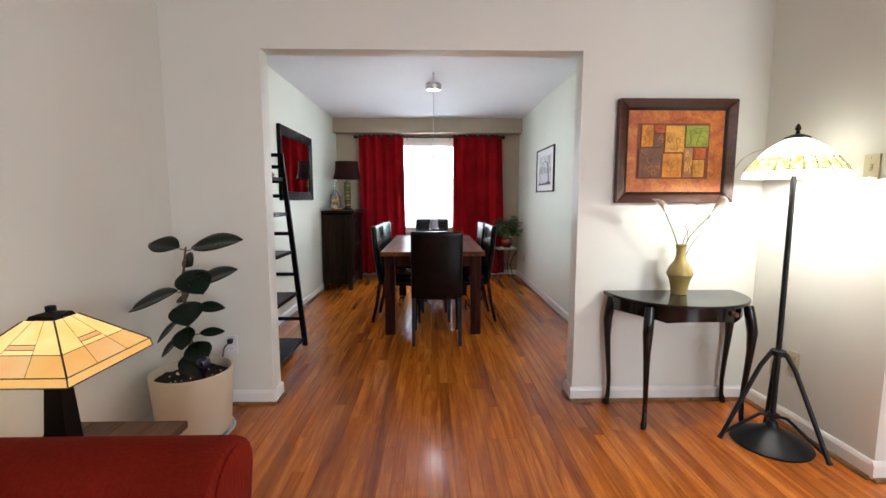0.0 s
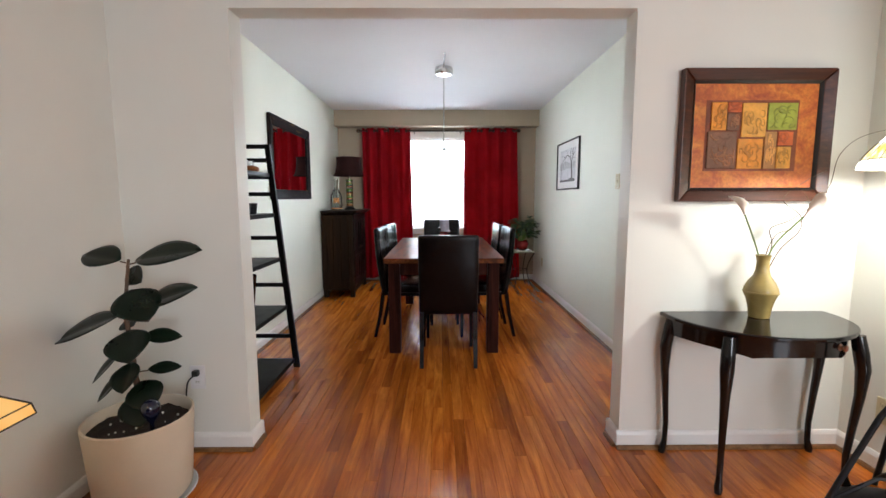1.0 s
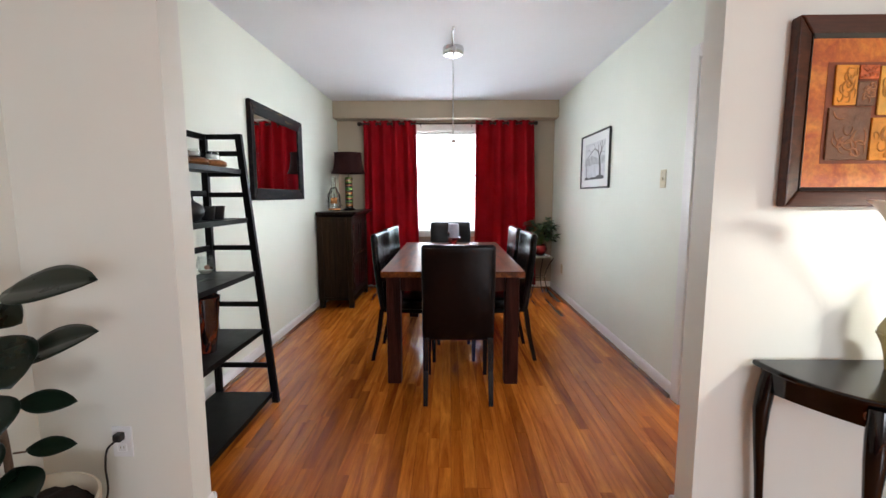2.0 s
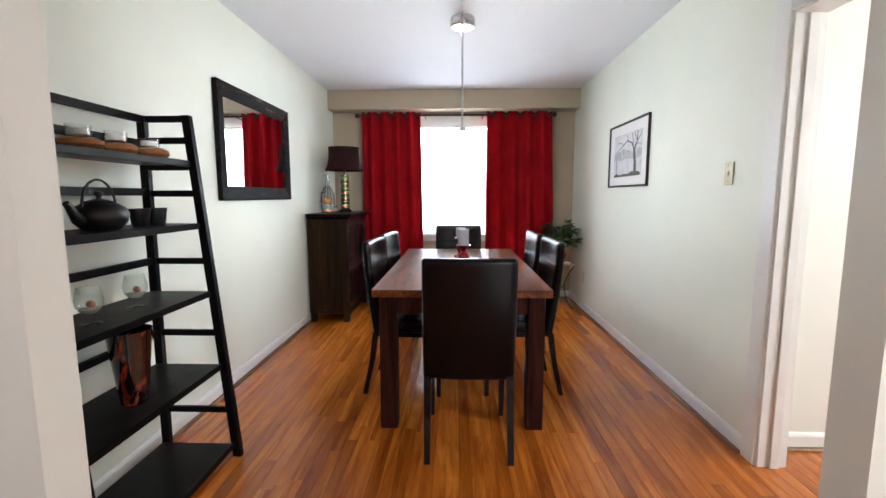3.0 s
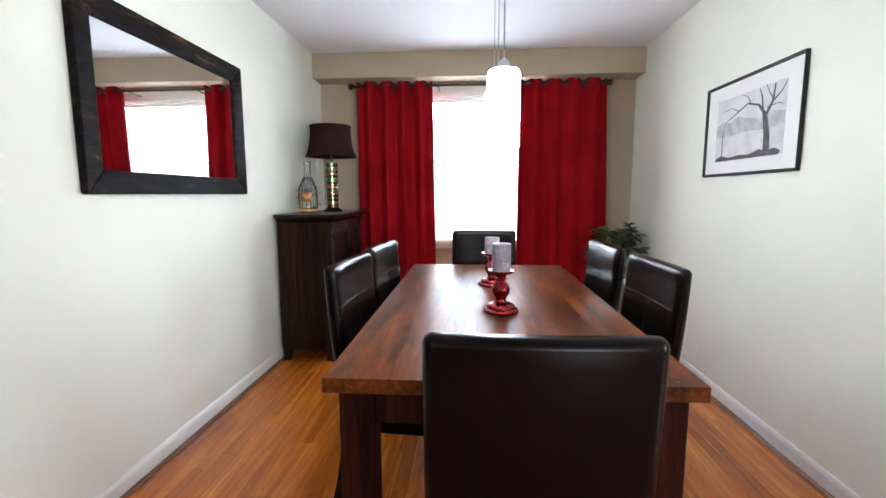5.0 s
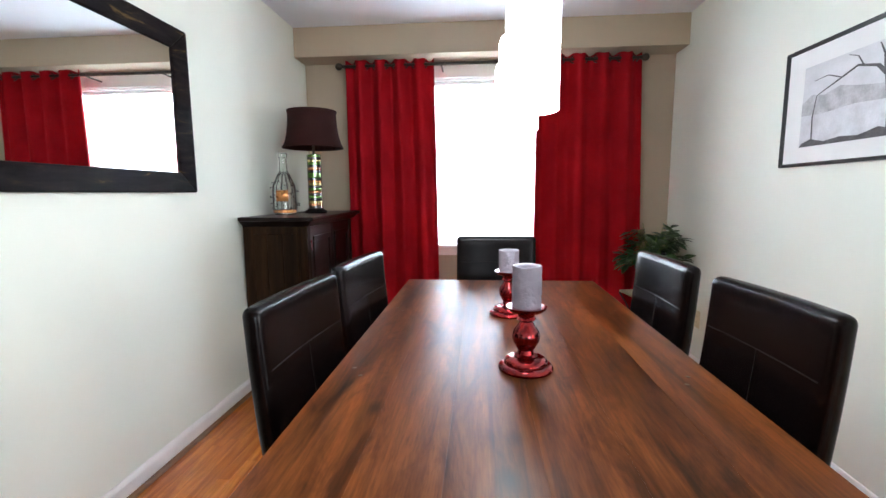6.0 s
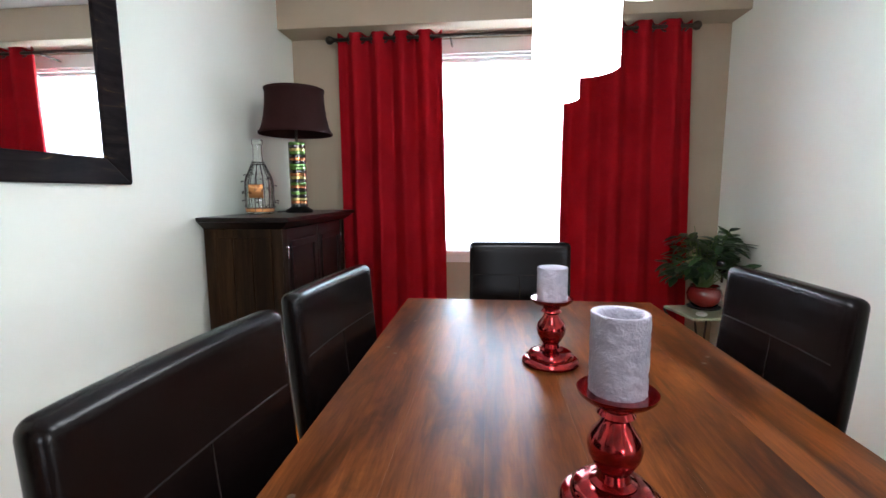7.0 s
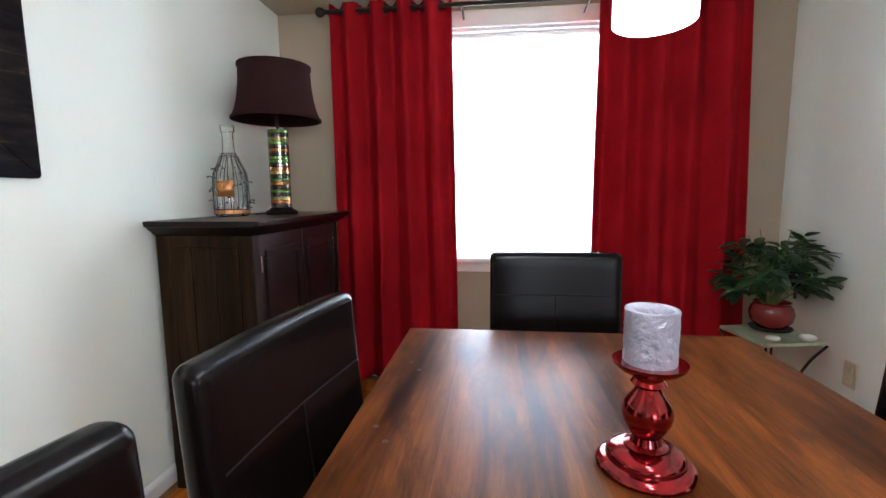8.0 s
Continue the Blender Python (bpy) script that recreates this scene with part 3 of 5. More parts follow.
def curtain(x0, x1, x0b, x1b, seed, label):
    c = thing("curtain", label, "curtain", ((x0 + x1) / 2, 7.755, 0.05), group="curtains at the window")
    rng = random.Random(seed)
    folds = 4.5
    cols, rows = 130, 34
    wob = [rng.uniform(-0.5, 0.5) for _ in range(8)]
    b = bmesh.new()
    grid = []
    for i in range(rows + 1):
        k = i / rows
        row = []
        for j in range(cols + 1):
            u = j / cols
            a = x0 + (x1 - x0) * u
            d = x0b + (x1b - x0b) * u
            x = a + (d - a) * k + 0.006 * k * math.sin(9 * u + wob[0] * 6 + k * 2)
            phase = 2 * math.pi * folds * (u + 0.015 * k * math.sin(6 * u + wob[1] * 5)) + wob[2]
            amp = 0.042 - 0.006 * k + 0.012 * k * math.sin(5.5 * u + wob[3] * 7)
            y = 7.755 + amp * math.sin(phase) + 0.006 * k * math.sin(2.7 * phase + wob[4] * 6) - 0.004 * math.sin(13 * k + 8 * u) * k
            z = 2.205 - 0.02 * (1 - math.cos(phase * 2)) * 0.35 * (1 - k) ** 8 - k * 2.138 + 0.008 * k * math.sin(7 * u + wob[5])
            row.append(b.verts.new((x, y, z)))
        grid.append(row)
    for i in range(rows):
        for j in range(cols):
            b.faces.new((grid[i][j], grid[i][j + 1], grid[i + 1][j + 1], grid[i + 1][j]))
    o = rel(part("panel", b, M_CURTAIN, c, smooth=True), c)
    sol = o.modifiers.new("thickness", "SOLIDIFY")
    sol.thickness = 0.0016
    for q in range(int(folds * 2)):
        u = (math.pi * q - wob[2]) / (2 * math.pi * folds)
        if not 0.02 < u < 0.98:
            continue
        g = lathe([(0.020, -0.002), (0.020, 0.002), (0.029, 0.002), (0.029, -0.002)], 20, closed=True)
        bmesh.ops.transform(g, matrix=pose(x0 + (x1 - x0) * u, 7.755, 2.163, 0, 0, 0) @ pose(0, 0, 0, 90, 0, 35 * (-1) ** q), verts=g.verts)
        rel(part("grommet", g, M_BRONZE, c, "dark metal grommet"), c)
    return c


curtain(-0.368, 0.305, -0.365, 0.335, 3, "deep red grommet curtain panel hanging to the floor, beside the cabinet")
curtain(1.068, 1.812, 1.058, 1.872, 8, "deep red grommet curtain panel hanging to the floor, behind the plant")

# ---- cabinet ----
cab = thing("cabinet", "dark espresso wooden cabinet with a moulded top and two doors", "cabinet", (-0.54, 7.33, 0))
CX, CY0, CY1 = -0.338, 6.787, 7.66


def cabp(name, bm, mat, label="", parent=None, smooth=False):
    o = part(name, bm, mat, parent or cab, label, smooth)
    if parent is None:
        rel(o, cab)
    return o


b = hexa([(-0.72, CY0 - 0.055, 1.053), (CX + 0.055, CY0 - 0.055, 1.053), (CX + 0.055, CY1 + 0.055, 1.053), (-0.72, CY1 + 0.055, 1.053)],
         [(-0.72, CY0 - 0.06, 1.075), (CX + 0.06, CY0 - 0.06, 1.075), (CX + 0.06, CY1 + 0.06, 1.075), (-0.72, CY1 + 0.06, 1.075)], 0.004)
cabp("top", b, M_ESPRESSO_TOP)
cabp("cornice", hexa([(-0.72, CY0 - 0.005, 1.02), (CX + 0.005, CY0 - 0.005, 1.02), (CX + 0.005, CY1 + 0.005, 1.02), (-0.72, CY1 + 0.005, 1.02)],
                     [(-0.72, CY0 - 0.045, 1.052), (CX + 0.045, CY0 - 0.045, 1.052), (CX + 0.045, CY1 + 0.045, 1.052), (-0.72, CY1 + 0.045, 1.052)]), M_ESPRESSO_TOP)
cabp("body", box(-0.73, CX - 0.02, CY0 + 0.012, CY1 - 0.012, 0.09, 1.02), M_ESPRESSO)
for x0, y0 in ((-0.72, CY0), (CX - 0.055, CY0), (-0.72, CY1 - 0.05), (CX - 0.055, CY1 - 0.05)):
    cabp("post", box(x0, x0 + 0.055, y0, y0 + 0.05, 0, 1.019, 0.004), M_ESPRESSO)
for k in range(3):
    w = (CX - 0.057 + 0.679) / 3
    cabp("side_panel", box(-0.679 + k * w, -0.679 + (k + 1) * w - 0.003, CY0 + 0.006, CY0 + 0.0115, 0.12, 0.975, 0.002, segs=1), M_ESPRESSO)
cabp("rail", box(-0.679, CX - 0.056, CY0 + 0.002, CY0 + 0.012, 0.085, 0.119, 0.002), M_ESPRESSO)
cabp("rail", box(-0.679, CX - 0.056, CY0 + 0.002, CY0 + 0.012, 0.976, 1.019, 0.002), M_ESPRESSO)
cabp("plinth", box(CX - 0.03, CX - 0.006, CY0 + 0.052, CY1 - 0.052, 0.06, 0.12, 0.003), M_ESPRESSO)
ym = (CY0 + CY1) / 2
for y0, y1, yk in ((CY0 + 0.053, ym - 0.002, ym - 0.05), (ym + 0.002, CY1 - 0.053, ym + 0.05)):
    d = cabp("door", box(CX - 0.019, CX - 0.006, y0, y1, 0.124, 1.015, 0.002), M_ESPRESSO_TOP)
    for z0, z1 in ((0.18, 0.50), (0.56, 0.955)):
        for q0, q1, r0, r1 in ((y0 + 0.04, y1 - 0.04, z0, z0 + 0.03), (y0 + 0.04, y1 - 0.04, z1 - 0.03, z1), (y0 + 0.04, y0 + 0.07, z0 + 0.031, z1 - 0.031), (y1 - 0.07, y1 - 0.04, z0 + 0.031, z1 - 0.031)):
            part("panel_frame", box(CX - 0.0055, CX + 0.004, q0, q1, r0, r1, 0.002), M_ESPRESSO_TOP, d).matrix_parent_inverse = Matrix()
    k = lathe([(0.006, 0), (0.006, 0.012), (0.014, 0.018), (0.013, 0.026), (0.004, 0.029)], 14)
    bmesh.ops.transform(k, matrix=pose(CX - 0.005, yk, 0.60, 0, 90, 0), verts=k.verts)
    part("knob", k, M_CHROME, d, "small dull metal knob", True)
    for z in (0.25, 0.905):
        yh = y0 + 0.008 if y0 < ym - 0.1 else y1 - 0.008
        part("hinge", box(CX - 0.005, CX + 0.001, yh - 0.006, yh + 0.006, z - 0.03, z + 0.03, 0.001), M_CHROME, d, "dull metal hinge")

# ---- mirror ----
M_MIRROR, nt, pb = nodes_of("mirror_glass")
pb.inputs["Base Color"].default_value, pb.inputs["Metallic"].default_value, pb.inputs["Roughness"].default_value = (0.86, 0.88, 0.87, 1), 1.0, 0.015
M_MIRFRAME, nt, pb = nodes_of("mirror_frame_wood")
v = coords(nt, (30, 5, 30))
c = ramp(nt, tex_noise(nt, v, 1.0, 5, 0.6, 0.6), [(0.35, (0.003, 0.0022, 0.0025)), (0.56, (0.011, 0.008, 0.008)), (0.63, (0.02, 0.013, 0.009)), (0.70, (0.10, 0.06, 0.02))])
nt.links.new(c, pb.inputs["Base Color"])
pb.inputs["Roughness"].default_value, pb.inputs["Specular IOR Level"].default_value = 0.5, 0.05


def frame_bars(parent, axis, at, a0, a1, z0, z1, w, t, mat, name="frame_bar", bevel=0.006, way=1):
    """Four mitred bars of a wall frame; axis: the way along the wall; at: the wall's place; way: into the room."""
    for q in range(4):
        if q == 0:
            o, i = [(a0, z0), (a1, z0)], [(a1 - w, z0 + w), (a0 + w, z0 + w)]
        elif q == 1:
            o, i = [(a1, z0), (a1, z1)], [(a1 - w, z1 - w), (a1 - w, z0 + w)]
        elif q == 2:
            o, i = [(a1, z1), (a0, z1)], [(a0 + w, z1 - w), (a1 - w, z1 - w)]
        else:
            o, i = [(a0, z1), (a0, z0)], [(a0 + w, z0 + w), (a0 + w, z1 - w)]
        pts = o + i
        lo = [(at + way * 0.001, p[0], p[1]) if axis == "y" else (p[0], at + way * 0.001, p[1]) for p in pts]
        tt = [t, t, t * 0.62, t * 0.62]
        hi = [(at + way * k, p[0], p[1]) if axis == "y" else (p[0], at + way * k, p[1]) for p, k in zip(pts, tt)]
        rel(part(name, hexa(lo, hi, bevel), mat, parent), parent)


mirror = thing("wall_mirror", "large wall mirror in a wide black-brown frame with rubbed edges", "mirror", (XL, 5.825, 1.22))
frame_bars(mirror, "y", XL, 5.25, 6.388, 1.216, 1.954, 0.092, 0.036, M_MIRFRAME)
rel(part("mirror_glass", box(XL + 0.004, XL + 0.014, 5.335, 6.305, 1.30, 1.872), M_MIRROR, mirror, "clear mirror glass"), mirror)

# ---- framed print of a bare tree ----
M_BLACKFRAME = surface("black_frame", (0.012, 0.011, 0.011), 0.35, fine=150)
M_MAT = surface("mat_board", (0.80, 0.80, 0.79), 0.9, vary=0.02)
M_PAPER = surface("print_paper", (0.66, 0.66, 0.68), 0.8, vary=0.1, scale=9)
M_INK = surface("print_ink_dark", (0.11, 0.105, 0.11), 0.8, vary=0.3, scale=30)
M_INKMID = surface("print_ink_grey", (0.50, 0.50, 0.52), 0.8, vary=0.25, scale=18)
M_INKPALE = surface("print_ink_pale", (0.64, 0.64, 0.67), 0.8, vary=0.15, scale=14)
art = thing("framed_print", "framed black and white print of a bare tree, white mat", "picture", (XR, 6.185, 1.315))
AY0, AY1, AZ0, AZ1 = 5.825, 6.628, 1.313, 1.834
frame_bars(art, "y", XR, AY0, AY1, AZ0, AZ1, 0.016, 0.024, M_BLACKFRAME, bevel=0.003, way=-1)
rel(part("mat_board", box(XR - 0.012, XR - 0.003, AY0 + 0.015, AY1 - 0.015, AZ0 + 0.015, AZ1 - 0.015), M_MAT, art, "white mat board"), art)
PX = XR - 0.012


def ap(u, v, lift=0.0):
    """A place on the print: u from the window side to the door side, v upwards, both 0 to 1."""
    return (PX - 0.0012 - lift, 6.51 - u * 0.575, 1.398 + v * 0.345)


rel(part("print", box(PX - 0.001, PX, 5.935, 6.51, 1.398, 1.743), M_PAPER, art, "pale grey print"), art)
hill = [(0, 0.02), (1, 0.02), (1, 0.40), (0.85, 0.42), (0.7, 0.38), (0.55, 0.40), (0.35, 0.44), (0.15, 0.40), (0, 0.42)]
rel(part("field", extrude_outline([ap(*p) for p in hill], -0.0004, "x"), M_INKPALE, art), art)
hill = [(0, 0.40), (0.2, 0.38), (0.5, 0.41), (0.8, 0.38), (1, 0.40), (1, 0.58), (0.85, 0.62), (0.7, 0.55), (0.52, 0.6), (0.36, 0.66), (0.22, 0.6), (0.1, 0.64), (0, 0.55)]
rel(part("far_hill", extrude_outline([ap(*p, 0.0005) for p in hill], -0.0004, "x"), M_INKMID, art), art)
hill = [(0.0, 0.0), (0.95, 0.0), (0.98, 0.05), (0.9, 0.1), (0.8, 0.07), (0.7, 0.11), (0.55, 0.05), (0.4, 0.07), (0.25, 0.04), (0.12, 0.09), (0.03, 0.05)]
rel(part("foreground", extrude_outline([ap(*p, 0.001) for p in hill], -0.0004, "x"), M_INK, art), art)


def stroke(pts, w0, w1, lift):
    left, right = [], []
    for i, (u, v) in enumerate(pts):
        a, c = pts[max(0, i - 1)], pts[min(len(pts) - 1, i + 1)]
        d = Vector((c[0] - a[0], c[1] - a[1])).normalized()
        w = w0 + (w1 - w0) * i / (len(pts) - 1)
        left.append(ap(u - d.y * w, v + d.x * w, lift))
        right.append(ap(u + d.y * w, v - d.x * w, lift))
    rel(part("tree_branch", extrude_outline(left + right[::-1], -0.0004, "x"), M_INK, art), art)


stroke([(0.80, 0.05), (0.79, 0.3), (0.76, 0.5), (0.74, 0.62)], 0.045, 0.028, 0.0015)
stroke([(0.75, 0.55), (0.84, 0.75), (0.86, 0.98)], 0.022, 0.008, 0.002)
stroke([(0.75, 0.6), (0.66, 0.75), (0.5, 0.82), (0.3, 0.7), (0.16, 0.62)], 0.02, 0.005, 0.0025)
stroke([(0.72, 0.66), (0.70, 0.85), (0.66, 0.98)], 0.013, 0.004, 0.003)
stroke([(0.84, 0.74), (0.95, 0.85), (1.0, 0.96)], 0.011, 0.004, 0.0035)
stroke([(0.55, 0.8), (0.5, 0.92), (0.42, 0.97)], 0.007, 0.003, 0.004)
stroke([(0.38, 0.74), (0.25, 0.82), (0.12, 0.8)], 0.007, 0.003, 0.0045)
stroke([(0.78, 0.68), (0.92, 0.7), (1.0, 0.66)], 0.009, 0.003, 0.005)
stroke([(0.84, 0.8), (0.78, 0.92), (0.76, 1.0)], 0.007, 0.003, 0.0055)
stroke([(0.14, 0.08), (0.13, 0.35), (0.16, 0.62)], 0.008, 0.004, 0.006)

# ---- relief painting over the console ----
M_FRAMEWOOD = wood("picture_frame_wood", (0.03, 0.008, 0.004), (0.12, 0.034, 0.013), 0.35, "x", 1.2, 0.0)


def painted(name, c, relief=0.5):
    return surface(name, c, 0.55, scale=14, vary=0.22, fine=45, relief=relief, depth=0.006)


M_P_GROUND, nt, pb = nodes_of("orange_canvas")
v = coords(nt)
c = ramp(nt, tex_noise(nt, v, 11, 6, 0.65, 0.9), [(0.3, (0.36, 0.06, 0.008)), (0.48, (0.56, 0.145, 0.014)), (0.68, (0.72, 0.27, 0.03))])
c = mix(nt, "MULTIPLY", 0.5, c, ramp(nt, tex_noise(nt, v, 70, 4), [(0.35, (0.55, 0.45, 0.4)), (0.6, (1, 1, 1))]))
nt.links.new(c, pb.inputs["Base Color"])
pb.inputs["Roughness"].default_value = 0.5
bump(nt, pb, tex_noise(nt, v, 45, 4), 0.4, 0.006)
pic = thing("relief_painting", "orange relief painting of coloured tiles in a brown wooden frame", "painting", (2.125, YP, 1.2))
PX0, PX1, PZ0, PZ1 = 1.809, 2.491, 1.209, 1.796
frame_bars(pic, "x", YP, PX0, PX1, PZ0, PZ1, 0.052, 0.045, M_FRAMEWOOD, way=-1)
frame_bars(pic, "x", YP - 0.002, PX0 + 0.051, PX1 - 0.051, PZ0 + 0.051, PZ1 - 0.051, 0.012, 0.03, M_BLACKFRAME, "inner_lip", 0.002, way=-1)
QX0, QX1, QZ0, QZ1 = PX0 + 0.06, PX1 - 0.06, PZ0 + 0.06, PZ1 - 0.06
rel(part("canvas", box(QX0, QX1, YP - 0.018, YP - 0.003, QZ0, QZ1), M_P_GROUND, pic, "mottled orange canvas"), pic)
M_GROUT = painted("dark_orange_grout", (0.22, 0.05, 0.01))
cols = {"orange": (0.76, 0.30, 0.025), "red": (0.70, 0.15, 0.03), "brown": (0.20, 0.085, 0.035), "green": (0.36, 0.40, 0.04), "yellow": (0.80, 0.40, 0.06), "tan": (0.46, 0.22, 0.06)}
pmats = {k: painted("relief_" + k, v, 0.9) for k, v in cols.items()}
vmats = {k: painted("relief_vein_" + k, shade(v, 2.1 if k in ("brown", "tan") else 0.72), 0.5) for k, v in cols.items()}
TILES = [(165, 138, 207, 215, "orange"), (210, 138, 246, 165, "red"), (208, 169, 243, 216, "brown"), (249, 140, 316, 234, "yellow"), (320, 140, 400, 214, "green"),
         (158, 219, 238, 322, "brown"), (242, 239, 311, 323, "orange"), (315, 219, 348, 323, "tan"), (352, 219, 393, 257, "red"), (351, 261, 390, 322, "yellow")]


def pq(x, y):
    return QX0 + (x - 118) / 340 * (QX1 - QX0), QZ1 - (y - 85) / 293 * (QZ1 - QZ0)


x0, z1 = pq(152, 132)
x1, z0 = pq(406, 329)
rel(part("tile_bed", box(x0, x1, YP - 0.0195, YP - 0.0185, z0, z1), M_GROUT, pic), pic)
for n, (a, c, d, e, k) in enumerate(TILES):
    x0, z1 = pq(a, c)
    x1, z0 = pq(d, e)
    t = rel(part("tile", box(x0, x1, YP - 0.027, YP - 0.0196, z0, z1, 0.0025), pmats[k], pic), pic)
    rng = random.Random(n)
    w, h = (x1 - x0) * 0.42, (z1 - z0) * 0.42
    cx, cz = (x0 + x1) / 2, (z0 + z1) / 2
    for q in range(14):
        # a short curl that wanders over the tile
        u, v, a, turn = rng.uniform(-0.75, 0.75), rng.uniform(-0.75, 0.75), rng.uniform(0, 6.28), rng.choice((-1, 1)) * rng.uniform(0.35, 0.8)
        pts = []
        for f in range(7):
            pts.append((cx + u * w, YP - 0.0275, cz + v * h))
            u = max(-1, min(1, u + 0.19 * math.cos(a)))
            v = max(-1, min(1, v + 0.19 * math.sin(a)))
            a += turn
        part("raised_vein", tube(pts, [0.001, 0.0024, 0.003, 0.0028, 0.0024, 0.0018, 0.0008], 6), vmats[k], t)

# ---- console table ----
con = thing("console_table", "black lacquered half-moon console table with cabriole legs", "console table", (2.155, 3.3, 0))
CA, CB, CYB, CXM = 0.388, 0.42, 3.432, 2.155


def half_moon(a, d, z, n=28, yb=CYB):
    return [(CXM + a * math.cos(math.pi + math.pi * i / n), yb - d * abs(math.sin(math.pi * i / n)) ** 0.85, z) for i in range(n + 1)]


rel(part("tabletop", extrude_outline(half_moon(CA, CB, 0.672), 0.020, "z", bevel=0.006), M_LACQUER, con), con)
b = bmesh.new()
n = 48
outer, inner = half_moon(CA - 0.03, CB - 0.035, 0, n), half_moon(CA - 0.048, CB - 0.053, 0, n)
vs = []
for i in range(n + 1):
    zl = 0.585 + 0.018 * abs(math.sin(3 * math.pi * i / n)) ** 0.7
    vs.append([b.verts.new((outer[i][0], outer[i][1], 0.671)), b.verts.new((outer[i][0], outer[i][1], zl)), b.verts.new((inner[i][0], inner[i][1], zl)), b.verts.new((inner[i][0], inner[i][1], 0.671))])
for p, q in zip(vs, vs[1:]):
    for k in range(4):
        b.faces.new((p[k], q[k], q[(k + 1) % 4], p[(k + 1) % 4]))
bmesh.ops.recalc_face_normals(b, faces=b.faces)
rel(part("apron", b, M_LACQUER, con, smooth=True), con)
M_COPPER = surface("copper_pull", (0.32, 0.15, 0.10), 0.3, 0.9, 20, 0.15)


def cabriole(tx, ty, dx, dy):
    path = [(0.0, 0.668, 0.024), (0.014, 0.60, 0.027), (0.026, 0.53, 0.026), (0.024, 0.42, 0.0185), (0.012, 0.28, 0.0145), (0.002, 0.15, 0.0125), (0.004, 0.06, 0.0125), (0.014, 0.022, 0.017), (0.018, 0.0, 0.014)]
    rel(part("leg", tube([(tx + dx * o, ty + dy * o, z) for o, z, r in path], [r for o, z, r in path], 12), M_LACQUER, con, smooth=True), con)


for tx, ty, dx, dy in ((1.812, 3.405, -0.9, -0.1), (1.892, 3.112, -0.6, -0.8), (2.425, 3.125, 0.6, -0.8), (2.50, 3.405, 0.9, -0.1)):
    cabriole(tx, ty, dx, dy)
for a in (0.27, 0.66):
    i = int(a * n)
    px, py, _ = outer[i]
    nrm = Vector((px - CXM, (py - CYB), 0)).normalized()
    g = lathe([(0.014, 0), (0.015, 0.003), (0.008, 0.006), (0.007, 0.014), (0.013, 0.018), (0.012, 0.024), (0.003, 0.026)], 14)
    bmesh.ops.transform(g, matrix=Matrix.Translation((px, py, 0.635)) @ nrm.to_track_quat("Z", "Y").to_matrix().to_4x4(), verts=g.verts)
    rel(part("drawer_pull", g, M_COPPER, con, "copper drawer pull", True), con)

# ---- vase with calla lilies ----
M_CERAMIC = surface("khaki_glaze", (0.33, 0.25, 0.085), 0.16, scale=9, vary=0.12, fine=60, relief=0.05, coat=0.4, rough_vary=0.05)
vase = thing("vase", "glossy khaki ceramic vase with a waisted neck", "vase", (2.156, 3.320, 0.692))
prof = [(0.036, 0), (0.041, 0.003), (0.047, 0.05), (0.056, 0.085), (0.066, 0.108), (0.069, 0.118), (0.066, 0.135), (0.052, 0.165), (0.034, 0.19), (0.027, 0.215), (0.025, 0.255), (0.03, 0.278), (0.0335, 0.282), (0.029, 0.283), (0.022, 0.255), (0.022, 0.2)]
part("body", lathe(prof, 40), M_CERAMIC, vase, smooth=True)
part("ridge", lathe([(0.0655, 0.114), (0.0705, 0.116), (0.0705, 0.120), (0.0655, 0.122)], 40, closed=True), M_CERAMIC, vase, smooth=True)
M_STEM = surface("green_stem", (0.13, 0.19, 0.05), 0.5, vary=0.15)
M_PETAL = surface("calla_petal", (0.72, 0.66, 0.58), 0.5, vary=0.06, scale=20)
M_TWIG = surface("curly_twig", (0.10, 0.07, 0.035), 0.7, vary=0.2)


def curve(pts, n=8):
    """A smooth line through a few points."""
    P = [Vector(p) for p in pts]
    P = [2 * P[0] - P[1]] + P + [2 * P[-1] - P[-2]]
    out = []
    for i in range(1, len(P) - 2):
        for k in range(n):
            t = k / n
            out.append(0.5 * (2 * P[i] + (P[i + 1] - P[i - 1]) * t + (2 * P[i - 1] - 5 * P[i] + 4 * P[i + 1] - P[i + 2]) * t * t + (3 * P[i] - P[i - 1] - 3 * P[i + 1] + P[i + 2]) * t ** 3))
    return out + [P[-2]]


